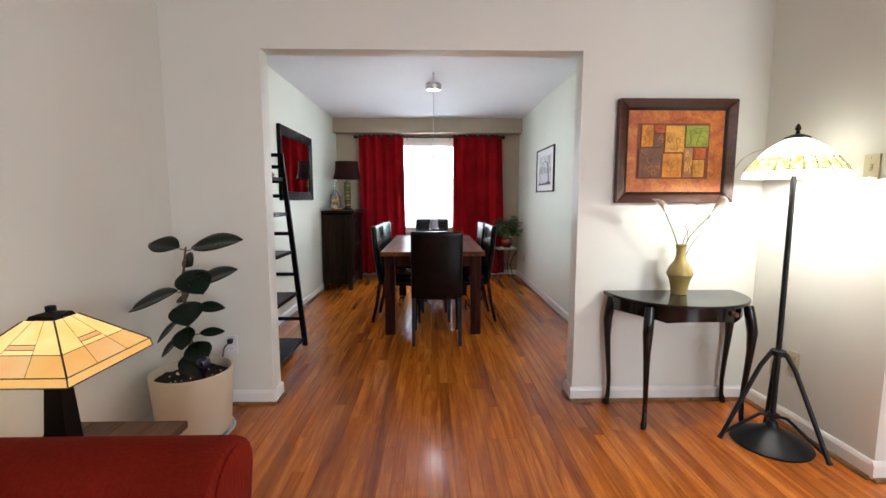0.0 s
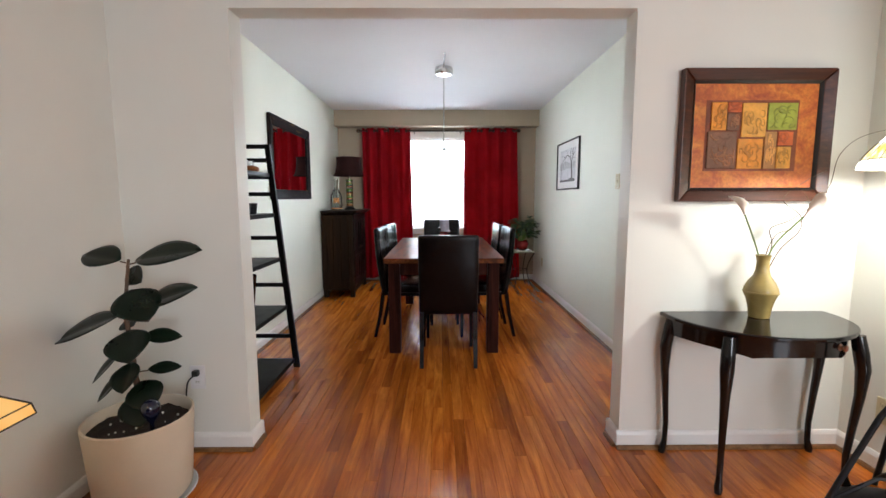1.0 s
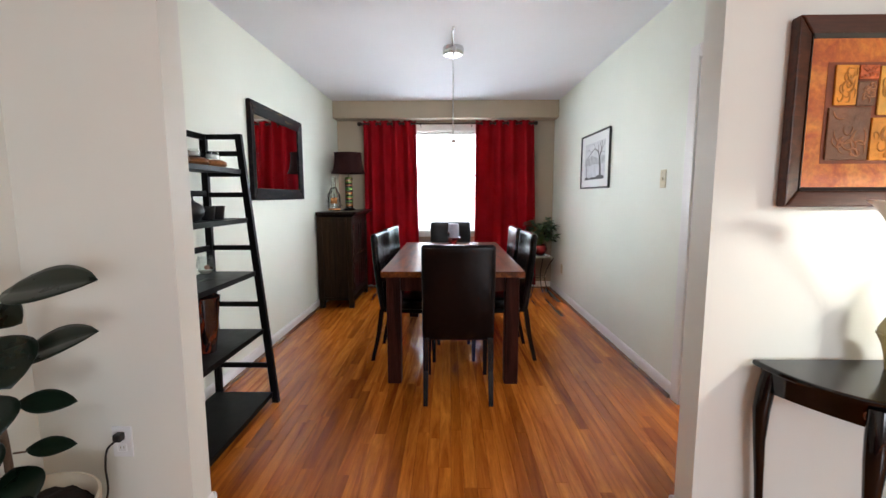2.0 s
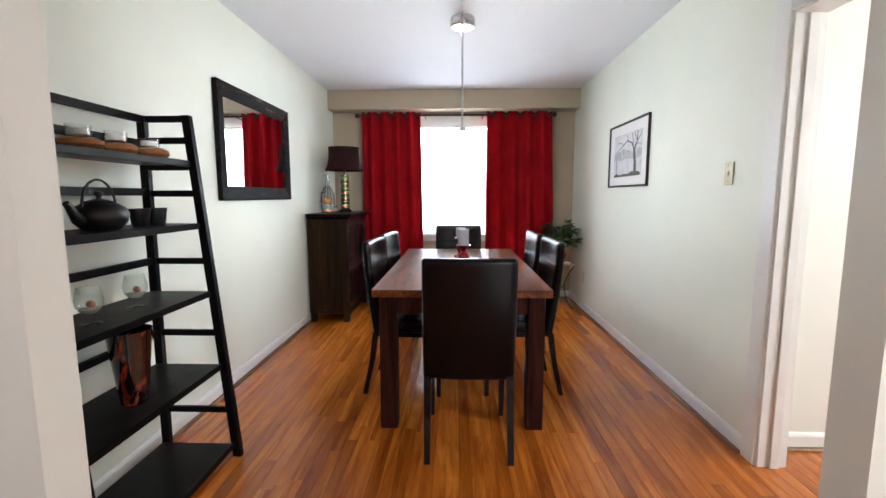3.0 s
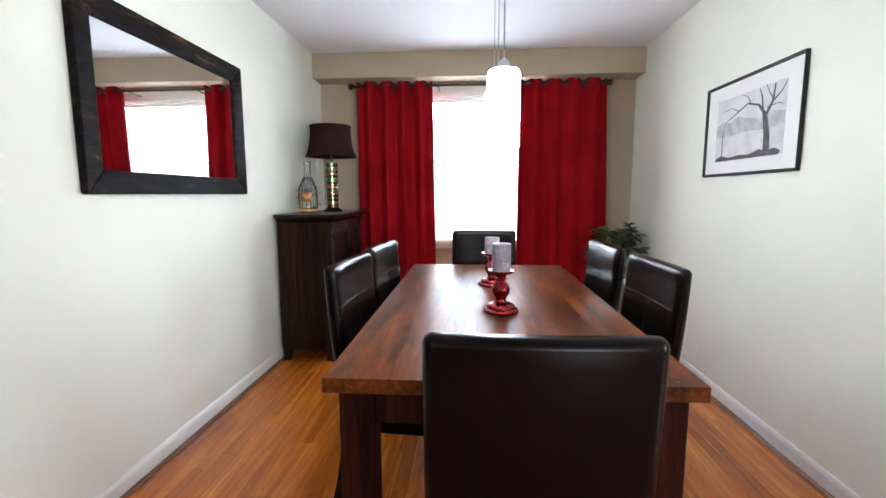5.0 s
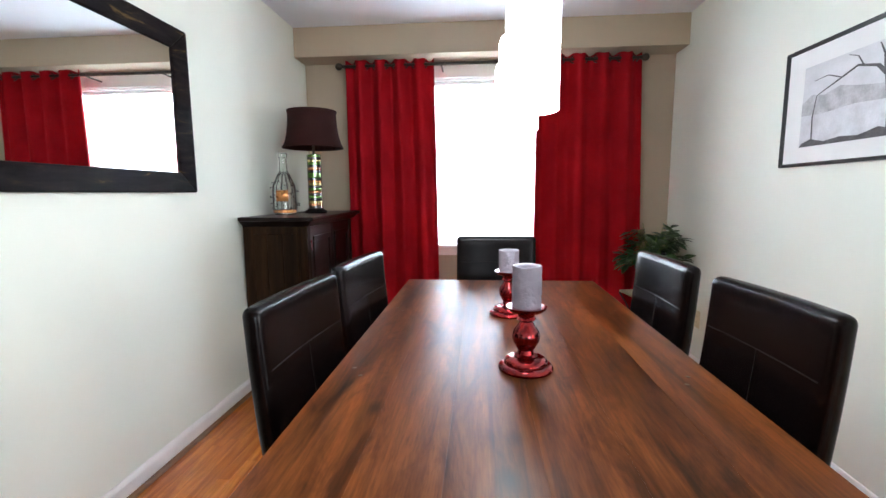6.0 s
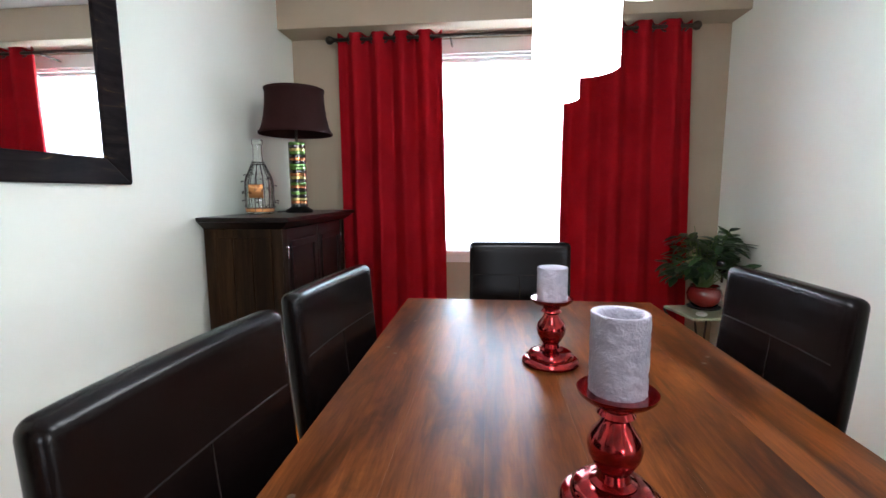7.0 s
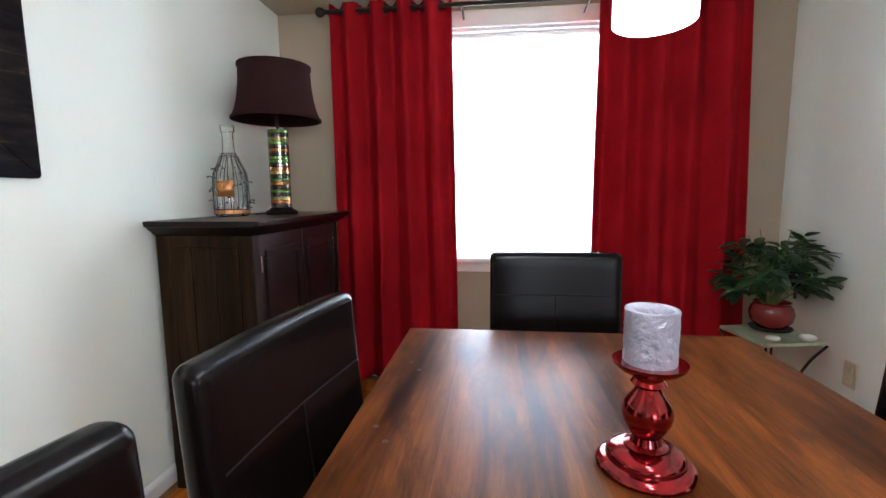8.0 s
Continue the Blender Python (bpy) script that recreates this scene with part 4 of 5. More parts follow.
def calla(tip, lean, label):
    """A stem from the vase's mouth to the flower at tip, which leans the given way."""
    c = thing("calla_lily", label, "flower", (2.156, 3.320, 0.90), group="flowers in the vase")
    line = curve([(2.156, 3.320, 0.90), (2.156 + (tip[0] - 2.156) * 0.35, 3.32, 1.02), tip])
    rel(part("stem", tube(line, 0.0036, 8), M_STEM, c, smooth=True), c)
    b = bmesh.new()
    rows = []
    up = (Vector(line[-1]) - Vector(line[-4])).normalized()
    side = Vector(lean) - up * Vector(lean).dot(up)
    side.normalize()
    back = up.cross(side)
    for i in range(9):
        k = i / 8
        r = 0.005 + 0.017 * k ** 1.5
        row = []
        for j in range(21):
            a = -math.pi + 2 * math.pi * j / 20
            tall = 0.095 * k * (0.75 + 0.45 * math.cos(a))
            flare = 1 + 0.55 * k ** 3 * max(0, math.cos(a)) + 0.2 * k ** 4
            row.append(b.verts.new(Vector(tip) + up * tall + (side * math.cos(a) + back * math.sin(a)) * r * flare))
        rows.append(row)
    for p, q in zip(rows, rows[1:]):
        for j in range(20):
            b.faces.new((p[j], p[j + 1], q[j + 1], q[j]))
    o = rel(part("flower", b, M_PETAL, c, "creamy white flower", True), c)
    o.modifiers.new("thickness", "SOLIDIFY").thickness = 0.0015
    up2 = [Vector(tip) + up * h for h in (0.005, 0.03, 0.058)]
    rel(part("spadix", tube(up2, [0.004, 0.005, 0.003], 8), surface("spadix_yellow", (0.6, 0.4, 0.05), 0.6), c), c)


calla((2.041, 3.295, 1.155), (-0.9, -0.3, 0.2), "cream calla lily leaning out of the khaki vase")
calla((2.286, 3.280, 1.145), (-0.35, -0.6, 0.4), "cream calla lily standing beside the curly twigs")
tw = thing("curly_twigs", "thin brown curly willow twigs in the khaki vase", "twigs", (2.156, 3.320, 0.90))
for pts in ([(2.166, 3.320, 0.9), (2.196, 3.330, 1.02), (2.176, 3.320, 1.09), (2.246, 3.300, 1.13), (2.326, 3.280, 1.2), (2.376, 3.270, 1.28), (2.386, 3.250, 1.40), (2.446, 3.230, 1.47), (2.536, 3.200, 1.50)],
            [(2.176, 3.320, 0.9), (2.236, 3.330, 1.0), (2.296, 3.310, 1.08), (2.286, 3.300, 1.15), (2.206, 3.300, 1.22), (2.286, 3.280, 1.3), (2.356, 3.270, 1.34)],
            [(2.156, 3.315, 0.9), (2.156, 3.300, 1.0), (2.186, 3.290, 1.07), (2.256, 3.280, 1.10), (2.296, 3.270, 1.19), (2.256, 3.260, 1.26)]):
    line = curve(pts)
    rel(part("twig", tube(line, [0.0026 - 0.0018 * i / len(line) for i in range(len(line))], 6), M_TWIG, tw), tw)

# ---- floor lamp ----
M_SHADE = lit("floor_lamp_glass", (1.0, 0.90, 0.66), 4.0, spots=(1.0, 0.96, 0.86), spot_scale=25)
M_BAND = lit("floor_lamp_band", (1.0, 0.92, 0.66), 1.7, spots=(0.62, 0.50, 0.10), spot_scale=48)
M_LEAD = surface("lead_came", (0.05, 0.04, 0.03), 0.5, 0.5)
lamp = thing("floor_lamp", "black iron tripod floor lamp with a lit stained glass dome shade", "lamp", (2.468, 2.955, 0))
part("base", lathe([(0.175, 0), (0.178, 0.008), (0.165, 0.018), (0.12, 0.045), (0.06, 0.075), (0.03, 0.09), (0.02, 0.12)], 36), M_IRON, lamp, smooth=True)
part("pole", tube([(0, 0, 0.1), (0, 0, 1.50)], 0.0125, 14), M_IRON, lamp, smooth=True)
part("collar", lathe([(0.02, 0.455), (0.034, 0.46), (0.034, 0.485), (0.02, 0.49)], 18), M_IRON, lamp)
part("collar", lathe([(0.02, 0.135), (0.028, 0.14), (0.028, 0.155), (0.02, 0.16)], 18), M_IRON, lamp)
for a in (167, -55, 58):
    c, s = math.cos(radians(a)), math.sin(radians(a))
    part("strut", tube([(0.03 * c, 0.03 * s, 0.475), (0.075 * c, 0.075 * s, 0.40), (0.225 * c, 0.225 * s, 0.02), (0.235 * c, 0.235 * s, 0.0)], [0.011, 0.011, 0.011, 0.013], 10), M_IRON, lamp, smooth=True)
    part("stretcher", tube([(0.025 * c, 0.025 * s, 0.148), (0.06 * c, 0.06 * s, 0.15), (0.215 * c, 0.215 * s, 0.035)], 0.008, 8), M_IRON, lamp, smooth=True)


def shell(prof, t, segs=48):
    return lathe(prof + [(max(0.001, r - t * 0.4), z - t) for r, z in prof[::-1]], segs, closed=True)


SZ = 1.336
up = [(0.0373, 1.515), (0.0747, 1.497), (0.1079, 1.475), (0.1328, 1.450), (0.1577, 1.421)]
shd = part("shade", shell(up, 0.004), M_SHADE, lamp, "glowing cream glass dome", True)
part("shade_band", shell([(0.1585, 1.4205), (0.1768, 1.398), (0.1909, 1.378), (0.1992, 1.362)], 0.004), M_BAND, shd, "leaf-patterned amber glass band", True)
part("shade_rim", shell([(0.1996, 1.3615), (0.2050, 1.350), (0.2092, SZ)], 0.004), M_SHADE, shd, "cream glass rim", True)
for r, z in ((0.1581, 1.4225), (0.1996, 1.3635), (0.2096, SZ - 0.001)):
    part("lead_line", lathe([(r - 0.001, z - 0.0015), (r + 0.0015, z - 0.0015), (r + 0.0015, z + 0.0015), (r - 0.001, z + 0.0015)], 48, closed=True), M_LEAD, shd)
for i in range(24):
    a = 2 * math.pi * i / 24
    c, s = math.cos(a), math.sin(a)
    part("lead_line", tube([((r + 0.001) * c, (r + 0.001) * s, z + 0.0008) for r, z in [(0.1585, 1.4205), (0.1768, 1.398), (0.1909, 1.378), (0.1992, 1.362), (0.2092, SZ)]], 0.0011, 5), M_LEAD, shd)
part("cap", lathe([(0.05, 1.514), (0.052, 1.519), (0.03, 1.53), (0.008, 1.536)], 24), M_IRON, lamp, smooth=True)
part("finial", lathe([(0.004, 1.534), (0.01, 1.541), (0.006, 1.548), (0.013, 1.558), (0.01, 1.57), (0.003, 1.582)], 14), M_BRONZE, lamp, smooth=True)

# ---- sofa ----
sofa = thing("sofa", "dark red woven sofa with rolled arms", "sofa", (-0.2, 0.85, 0))


def roll_arm(y0, y1):
    b = bmesh.new()
    yc, r = (y0 + y1) / 2, (y1 - y0) / 2
    prof = [(y0 + 0.035, 0.10), (y0 + 0.03, 0.46)]
    for i in range(15):
        a = math.pi * 1.12 - (math.pi * 1.24) * i / 14
        prof.append((yc + r * math.cos(a), 0.595 + 0.105 * math.sin(a)))
    prof += [(y1 - 0.03, 0.46), (y1 - 0.035, 0.10)]
    return extrude_outline([(-0.70, y, z) for y, z in prof], 0.965, "x", b, 0.02)


rel(part("arm", roll_arm(1.66, 1.92), M_SOFA, sofa, smooth=True), sofa)
rel(part("arm", roll_arm(-0.22, 0.04), M_SOFA, sofa, smooth=True), sofa)
for yc in (1.79, -0.09):
    g = lathe([(0.085, 0), (0.085, 0.006), (0.06, 0.012), (0.004, 0.014)], 24)
    bmesh.ops.transform(g, matrix=pose(0.264, yc, 0.60, 0, 90, 0), verts=g.verts)
    rel(part("scroll", g, M_SOFA, sofa, smooth=True), sofa)
rel(part("base", box(-0.70, 0.24, 0.045, 1.655, 0.08, 0.30, 0.02), M_SOFA, sofa), sofa)
rel(part("backrest", box(-0.72, -0.46, 0.045, 1.655, 0.301, 0.72, 0.06, segs=4), M_SOFA, sofa, smooth=True), sofa)
for y0 in (0.05, 0.855):
    rel(part("seat_cushion", box(-0.455, 0.26, y0, y0 + 0.795, 0.302, 0.45, 0.045, segs=4), M_SOFA, sofa, smooth=True), sofa)
for x in (-0.64, 0.2):
    for y in (-0.1, 1.78):
        rel(part("foot", lathe([(0.02, 0), (0.03, 0.08), (0.032, 0.105)], 14, (x, y, 0)), M_BLACKWOOD, sofa), sofa)
sofa.location.x += 0.045

# ---- side table with the mission lamp ----
M_WALNUT = wood("side_table_walnut", (0.035, 0.016, 0.009), (0.17, 0.075, 0.035), 0.38, "y", 1.0, 0.1, "OBJECT", 0.4)
st = thing("side_table", "low walnut plank side table with dark legs", "side table", (-0.363, 2.19, 0))
for k in range(4):
    rel(part("board", box(-0.583 + 0.11 * k, -0.583 + 0.11 * (k + 1) - 0.001, 1.95, 2.425, 0.40, 0.428, 0.003), M_WALNUT, st), st)
for x in (-0.565, -0.205):
    for y in (1.97, 2.355):
        rel(part("leg", box(x, x + 0.045, y, y + 0.045, 0, 0.399, 0.004), M_BLACKWOOD, st), st)
rel(part("apron", box(-0.519, -0.206, 2.36, 2.38, 0.33, 0.399), M_BLACKWOOD, st), st)
rel(part("apron", box(-0.187, -0.167, 2.016, 2.354, 0.33, 0.399), M_BLACKWOOD, st), st)

ml = thing("table_lamp", "dark square-column table lamp with a lit amber glass pyramid shade", "lamp", (-0.40, 2.20, 0.4285))
M_AMBER = lit("amber_glass", (1.0, 0.54, 0.15), 0.85, spots=(1.0, 0.46, 0.10), spot_scale=6)
M_AMBERHOT = lit("amber_glass_bright", (1.0, 0.75, 0.28), 1.05, spots=(1.0, 0.62, 0.17), spot_scale=6)
M_AMBERPALE = lit("amber_glass_pale", (1.0, 0.56, 0.22), 0.85, spots=(1.0, 0.47, 0.15), spot_scale=6)
part("base", hexa([(-0.07, -0.07, 0), (0.07, -0.07, 0), (0.07, 0.07, 0), (-0.07, 0.07, 0)], [(-0.055, -0.055, 0.025), (0.055, -0.055, 0.025), (0.055, 0.055, 0.025), (-0.055, 0.055, 0.025)], 0.003), M_BLACKWOOD, ml)
part("column", hexa([(-0.036, -0.036, 0.026), (0.036, -0.036, 0.026), (0.036, 0.036, 0.026), (-0.036, 0.036, 0.026)], [(-0.02, -0.02, 0.33), (0.02, -0.02, 0.33), (0.02, 0.02, 0.33), (-0.02, 0.02, 0.33)], 0.003), M_BLACKWOOD, ml)
sh = part("shade_frame", lathe([(0.05, 0.451), (0.058, 0.448), (0.05, 0.46), (0.03, 0.464)], 4), M_BLACKWOOD, ml, "dark metal cap and leading")
sh.matrix_local = pose(0, 0, 0, 0, 0, 45)
part("finial", lathe([(0.008, 0.465), (0.014, 0.468), (0.014, 0.483), (0.006, 0.485)], 12), M_BLACKWOOD, ml)
ZT, ZM, ZB, RT, RM, RB = 0.448, 0.326, 0.300, 0.045, 0.174, 0.179


def on_side(q, u, k):
    """A point of side q; u from -1 to 1 across, k from 0 at the cap to 1 at the knee."""
    r = RT + (RM - RT) * k
    z = ZT + (ZM - ZT) * k
    p = Vector((u * r, -r, z))
    return Matrix.Rotation(q * math.pi / 2, 3, "Z") @ p


def slab(pts, t=0.003):
    c = Vector((0, 0, 0.278))
    low = [p - (p - c).normalized() * t for p in pts]
    return hexa(low, pts)


panes = [(-1, -0.36, 0.0, 0.62, 1), (-0.36, 0.36, 0.0, 0.44, 1), (0.36, 1, 0.0, 0.62, 1), (-0.36, 0.36, 0.44, 0.53, 2), (-0.36, 0.36, 0.53, 0.62, 1), (-1, -0.36, 0.62, 1, 0), (-0.36, 0.36, 0.62, 1, 2), (0.36, 1, 0.62, 1, 0)]
for q in range(4):
    for u0, u1, k0, k1, kind in panes:
        m = (M_AMBER, M_AMBERHOT, M_AMBERPALE)[kind]
        part("pane", slab([on_side(q, u0, k0), on_side(q, u0, k1), on_side(q, u1, k1), on_side(q, u1, k0)]), m, ml)
    R = Matrix.Rotation(q * math.pi / 2, 3, "Z")
    part("pane", slab([R @ Vector((-RM, -RM, ZM)), R @ Vector((-RB, -RB, ZB)), R @ Vector((RB, -RB, ZB)), R @ Vector((RM, -RM, ZM))]), M_AMBER, ml)
    lines = [(on_side(q, -1, 0), on_side(q, -1, 1), 0.0025), (on_side(q, -1, 1), on_side(q, 1, 1), 0.0018), (R @ Vector((-RB, -RB, ZB)), R @ Vector((RB, -RB, ZB)), 0.002), (R @ Vector((-RM, -RM, ZM)), R @ Vector((-RB, -RB, ZB)), 0.002)]
    lines += [(on_side(q, -1, 0.62), on_side(q, 1, 0.62), 0.0011), (on_side(q, -0.36, 0.44), on_side(q, 0.36, 0.44), 0.0011), (on_side(q, -0.36, 0.53), on_side(q, 0.36, 0.53), 0.0011), (on_side(q, -0.36, 0), on_side(q, -0.36, 1), 0.0006), (on_side(q, 0.36, 0), on_side(q, 0.36, 1), 0.0006)]
    for p0, p1, r in lines:
        part("lead_line", tube([p0 * 1.003, p1 * 1.003], r, 5), M_LEAD, ml)

# ---- rubber plant ----
POTX, POTY = -0.488, 3.09
M_POT = surface("cream_planter", (0.66, 0.58, 0.45), 0.5, scale=5, vary=0.04, fine=120, relief=0.05)
M_SOIL = surface("potting_soil", (0.025, 0.016, 0.011), 0.95, scale=40, vary=0.5, fine=220, relief=1.0, depth=0.012)
M_LEAF = surface("rubber_leaf", (0.005, 0.012, 0.006), 0.3, scale=12, vary=0.3, fine=70, relief=0.08, spec=0.25)
M_STALK = surface("brown_stalk", (0.12, 0.07, 0.04), 0.7, vary=0.25, scale=30)
pot = thing("planter", "cream cylindrical planter with soil on a white saucer", "planter", (POTX, POTY, 0))
part("pot", lathe([(0.148, 0.03), (0.158, 0.026), (0.171, 0.044), (0.193, 0.352), (0.193, 0.361), (0.185, 0.364), (0.180, 0.356), (0.177, 0.30), (0.0, 0.296)], 48), M_POT, pot, smooth=True)
part("saucer", lathe([(0.15, 0.0), (0.165, 0.003), (0.19, 0.03), (0.186, 0.032), (0.16, 0.012), (0.0, 0.01)], 40), M_TRIM, pot, "white plastic saucer", True)
b = bmesh.new()
bmesh.ops.create_circle(b, cap_ends=True, segments=40, radius=0.1785)
bmesh.ops.triangulate(b, faces=b.faces)
bmesh.ops.subdivide_edges(b, edges=b.edges, cuts=3, use_grid_fill=True)
for v in b.verts:
    v.co.z = 0.318 + 0.012 * noise.noise(v.co * 30) + 0.006 * noise.noise(v.co * 90)
part("soil", b, M_SOIL, pot, "dark potting soil")
M_PEBBLE = surface("white_perlite", (0.7, 0.68, 0.63), 0.8)
rng = random.Random(11)
for _ in range(14):
    a, r = rng.uniform(0, 6.28), rng.uniform(0.03, 0.155)
    s = rng.uniform(0.003, 0.007)
    b = bmesh.new()
    bmesh.ops.create_icosphere(b, subdivisions=1, radius=s)
    part("perlite", b, M_PEBBLE, pot).location = (r * math.cos(a), r * math.sin(a), 0.327)
plant = thing("rubber_plant", "rubber plant with broad glossy dark green leaves in the cream planter", "plant", (POTX, POTY, 0.315))


def leaf_mesh(length, width, droop, fold=0.25, n=9, m=4):
    """A pointed oval leaf from the origin along +x, curling down, with a raised rim either side of the midrib."""
    b = bmesh.new()
    rows = []
    for i in range(n + 1):
        k = i / n
        w = width * 0.5 * max(0.0, math.sin(math.pi * min(1, k * 0.97 + 0.015)) ** 0.78) * (1 - 0.25 * (k - 0.45)) * (1 if k < 0.97 else 0.2)
        row = []
        for j in range(-m, m + 1):
            u = j / m
            z = fold * abs(u) * w * (1 - 0.45 * abs(u)) - droop * length * k * k
            row.append(b.verts.new((length * k, u * w, z)))
        rows.append(row)
    for p, q in zip(rows, rows[1:]):
        for j in range(2 * m):
            b.faces.new((p[j], q[j], q[j + 1], p[j + 1]))
    return b


def leaf_at(parent, base, tip, width, mat, droop=0.12, roll=0.0, petiole=0.03, name="leaf", up=(0, 0, 1)):
    base, tip = Vector(base), Vector(tip)
    d = tip - base
    start = base + d.normalized() * petiole
    L = (tip - start).length
    b = leaf_mesh(L, width, droop)
    x = d.normalized()
    y = Vector(up).cross(x).normalized()
    z = x.cross(y)
    m = Matrix((x, y, z)).transposed().to_4x4()
    m = Matrix.Translation(start + Vector((0, 0, droop * L * 0.5))) @ m @ Matrix.Rotation(roll, 4, "X")
    bmesh.ops.transform(b, matrix=m, verts=b.verts)
    o = rel(part(name, b, mat, parent, smooth=True), parent)
    o.modifiers.new("thickness", "SOLIDIFY").thickness = 0.0012
    return start


KX = 0.00278


def wp(px, py, dy=0.0):
    """Plant places: across and up in plant units, dy towards the partition."""
    return (POTX + (px - 325) * KX, POTY + dy, 1.224 - (py - 357) * KX)


stalk = curve([(POTX, POTY, 0.31), wp(324, 600), wp(318, 520), wp(322, 480), wp(328, 440)])
rel(part("stalk", tube(stalk, [0.011 - 0.006 * i / len(stalk) for i in range(len(stalk))], 10), M_STALK, plant, smooth=True), plant)
LEAVES = [(330, 447, 428, 425, 42, 0.0, -0.6), (328, 445, 254, 434, 34, 0.03, 0.5), (325, 450, 316, 480, 24, 0.10, 0.3), (320, 480, 372, 518, 46, -0.10, -0.9), (335, 515, 407, 482, 44, 0.06, -0.8),
          (318, 520, 220, 553, 44, -0.04, 0.9), (316, 522, 300, 545, 26, 0.10, 0.4), (322, 535, 348, 572, 44, -0.13, -0.5), (330, 552, 384, 556, 20, 0.05, -0.2), (312, 568, 272, 612, 24, -0.05, 0.9),
          (315, 598, 283, 636, 24, -0.07, 0.9), (324, 580, 332, 616, 34, -0.12, 0.1), (335, 602, 382, 600, 16, 0.04, -0.2), (330, 610, 362, 645, 36, -0.08, -0.7), (327, 625, 352, 665, 38, -0.11, -0.5)]
for bx, by, tx, ty, w, dy, roll in LEAVES:
    base = wp(bx + 0.35 * (322 - bx), by)
    s = leaf_at(plant, base, wp(tx, ty, dy), w * 1.32 * KX, M_LEAF, 0.08, roll * 0.45, up=(-0.15, -0.7, 0.65))
    rel(part("petiole", tube([base, s], 0.0028, 6), M_STALK, plant), plant)
M_BLUEGLASS = surface("dark_blue_glass", (0.006, 0.008, 0.03), 0.06, coat=0.6, relief=0, rough_vary=0.02)


def watering_globe(at, label):
    g = thing("watering_globe", label, "watering globe", at, group="watering globes")
    part("bulb", lathe([(0.006, 0.0), (0.008, 0.05), (0.024, 0.075), (0.034, 0.1), (0.033, 0.122), (0.02, 0.14), (0.004, 0.146)], 24), M_BLUEGLASS, g, smooth=True)
    return g


watering_globe((POTX + 0.095, POTY - 0.07, 0.315), "dark blue glass watering globe stuck in the soil")

# ---- outlets, switches ----
M_IVORY = surface("ivory_plastic", (0.62, 0.56, 0.36), 0.4, vary=0.03)
M_WHITEPL = surface("white_plastic", (0.78, 0.78, 0.79), 0.4, vary=0.02)
M_SLOT = surface("outlet_slot", (0.28, 0.24, 0.15), 0.6)


def wall_plate(name, at, rz, mat, label, kind):
    """Stands on its wall, its face towards local -y."""
    o = thing(name, label, name.replace("_", " "), at, rz)
    part("plate", box(-0.036, 0.036, -0.007, -0.0005, -0.058, 0.058, 0.003), mat, o)
    if kind == "switch":
        part("toggle", hexa([(-0.005, -0.008, -0.012), (0.005, -0.008, -0.012), (0.005, -0.008, 0.012), (-0.005, -0.008, 0.012)], [(-0.004, -0.013, 0.001), (0.004, -0.013, 0.001), (0.004, -0.013, 0.009), (-0.004, -0.013, 0.009)]), mat, o)
        part("slot", box(-0.007, 0.007, -0.0078, -0.0072, -0.014, 0.014), M_SLOT, o)
        for z in (-0.042, 0.042):
            part("screw", lathe([(0.003, 0), (0.0025, 0.001)], 10, (0, 0, 0)), M_CHROME, o).matrix_local = pose(0, -0.0071, z, 90, 0, 0)
    else:
        for z in (-0.022, 0.022):
            s = part("socket", box(-0.016, 0.016, -0.009, -0.0072, z - 0.014, z + 0.014, 0.003), mat, o)
            for x in (-0.006, 0.006):
                part("slot", box(x - 0.0012, x + 0.0012, -0.0096, -0.0091, z - 0.003, z + 0.006), M_SLOT, s)
    return o


wall_plate("light_switch", (XR, 4.865, 1.353), -90, M_IVORY, "ivory toggle light switch on the cream wall", "switch")
wall_plate("light_switch", (XE, 2.80, 1.37), -90, M_IVORY, "ivory light switch beside the outside corner", "switch")
wall_plate("wall_outlet", (XR, 7.35, 0.353), -90, M_IVORY, "ivory wall outlet near the plant stand", "outlet")
wall_plate("wall_outlet", (XE, 3.115, 0.362), -90, M_IVORY, "ivory wall outlet behind the floor lamp", "outlet")
wall_plate("wall_outlet", (XE, 3.235, 0.285), -90, M_IVORY, "ivory wall outlet low behind the lamp", "outlet")
wall_plate("wall_outlet", (-0.446, YP, 0.37), 0, M_WHITEPL, "white wall outlet with a black plug", "outlet")
cord = thing("power_cord", "black lamp cord plugged into the white outlet", "cord", (-0.446, YP - 0.02, 0.30))
rel(part("plug", box(-0.458, -0.430, YP - 0.038, YP - 0.0100, 0.383, 0.412, 0.005), M_BLACKFRAME, cord), cord)
rel(part("cable", tube(curve([(-0.444, YP - 0.036, 0.392), (-0.468, YP - 0.05, 0.365), (-0.48, YP - 0.05, 0.30), (-0.49, YP - 0.045, 0.18), (-0.58, YP - 0.05, 0.03), (-0.66, YP - 0.10, 0.006), (-0.70, 2.9, 0.006), (-0.715, 2.5, 0.006)]), 0.0035, 8), M_BLACKFRAME, cord, smooth=True), cord)

# ---- pendant lights over the table ----
M_PEND = lit("pendant_glass", (1.0, 0.98, 0.95), 24.0, spots=(1.0, 0.98, 0.95))
pend = thing("pendant_light", "ceiling light with a nickel bar and three lit white glass cylinders", "pendant light", (0.761, 5.63, ZC))
rel(part("canopy", lathe([(0.075, 2.375), (0.084, 2.385), (0.085, 2.425), (0.08, 2.4395)], 32, (0.763, 5.705, 0)), M_CHROME, pend, smooth=True), pend)
rel(part("bar", box(0.753, 0.769, 5.25, 6.0, 2.424, 2.438, 0.003), M_CHROME, pend), pend)
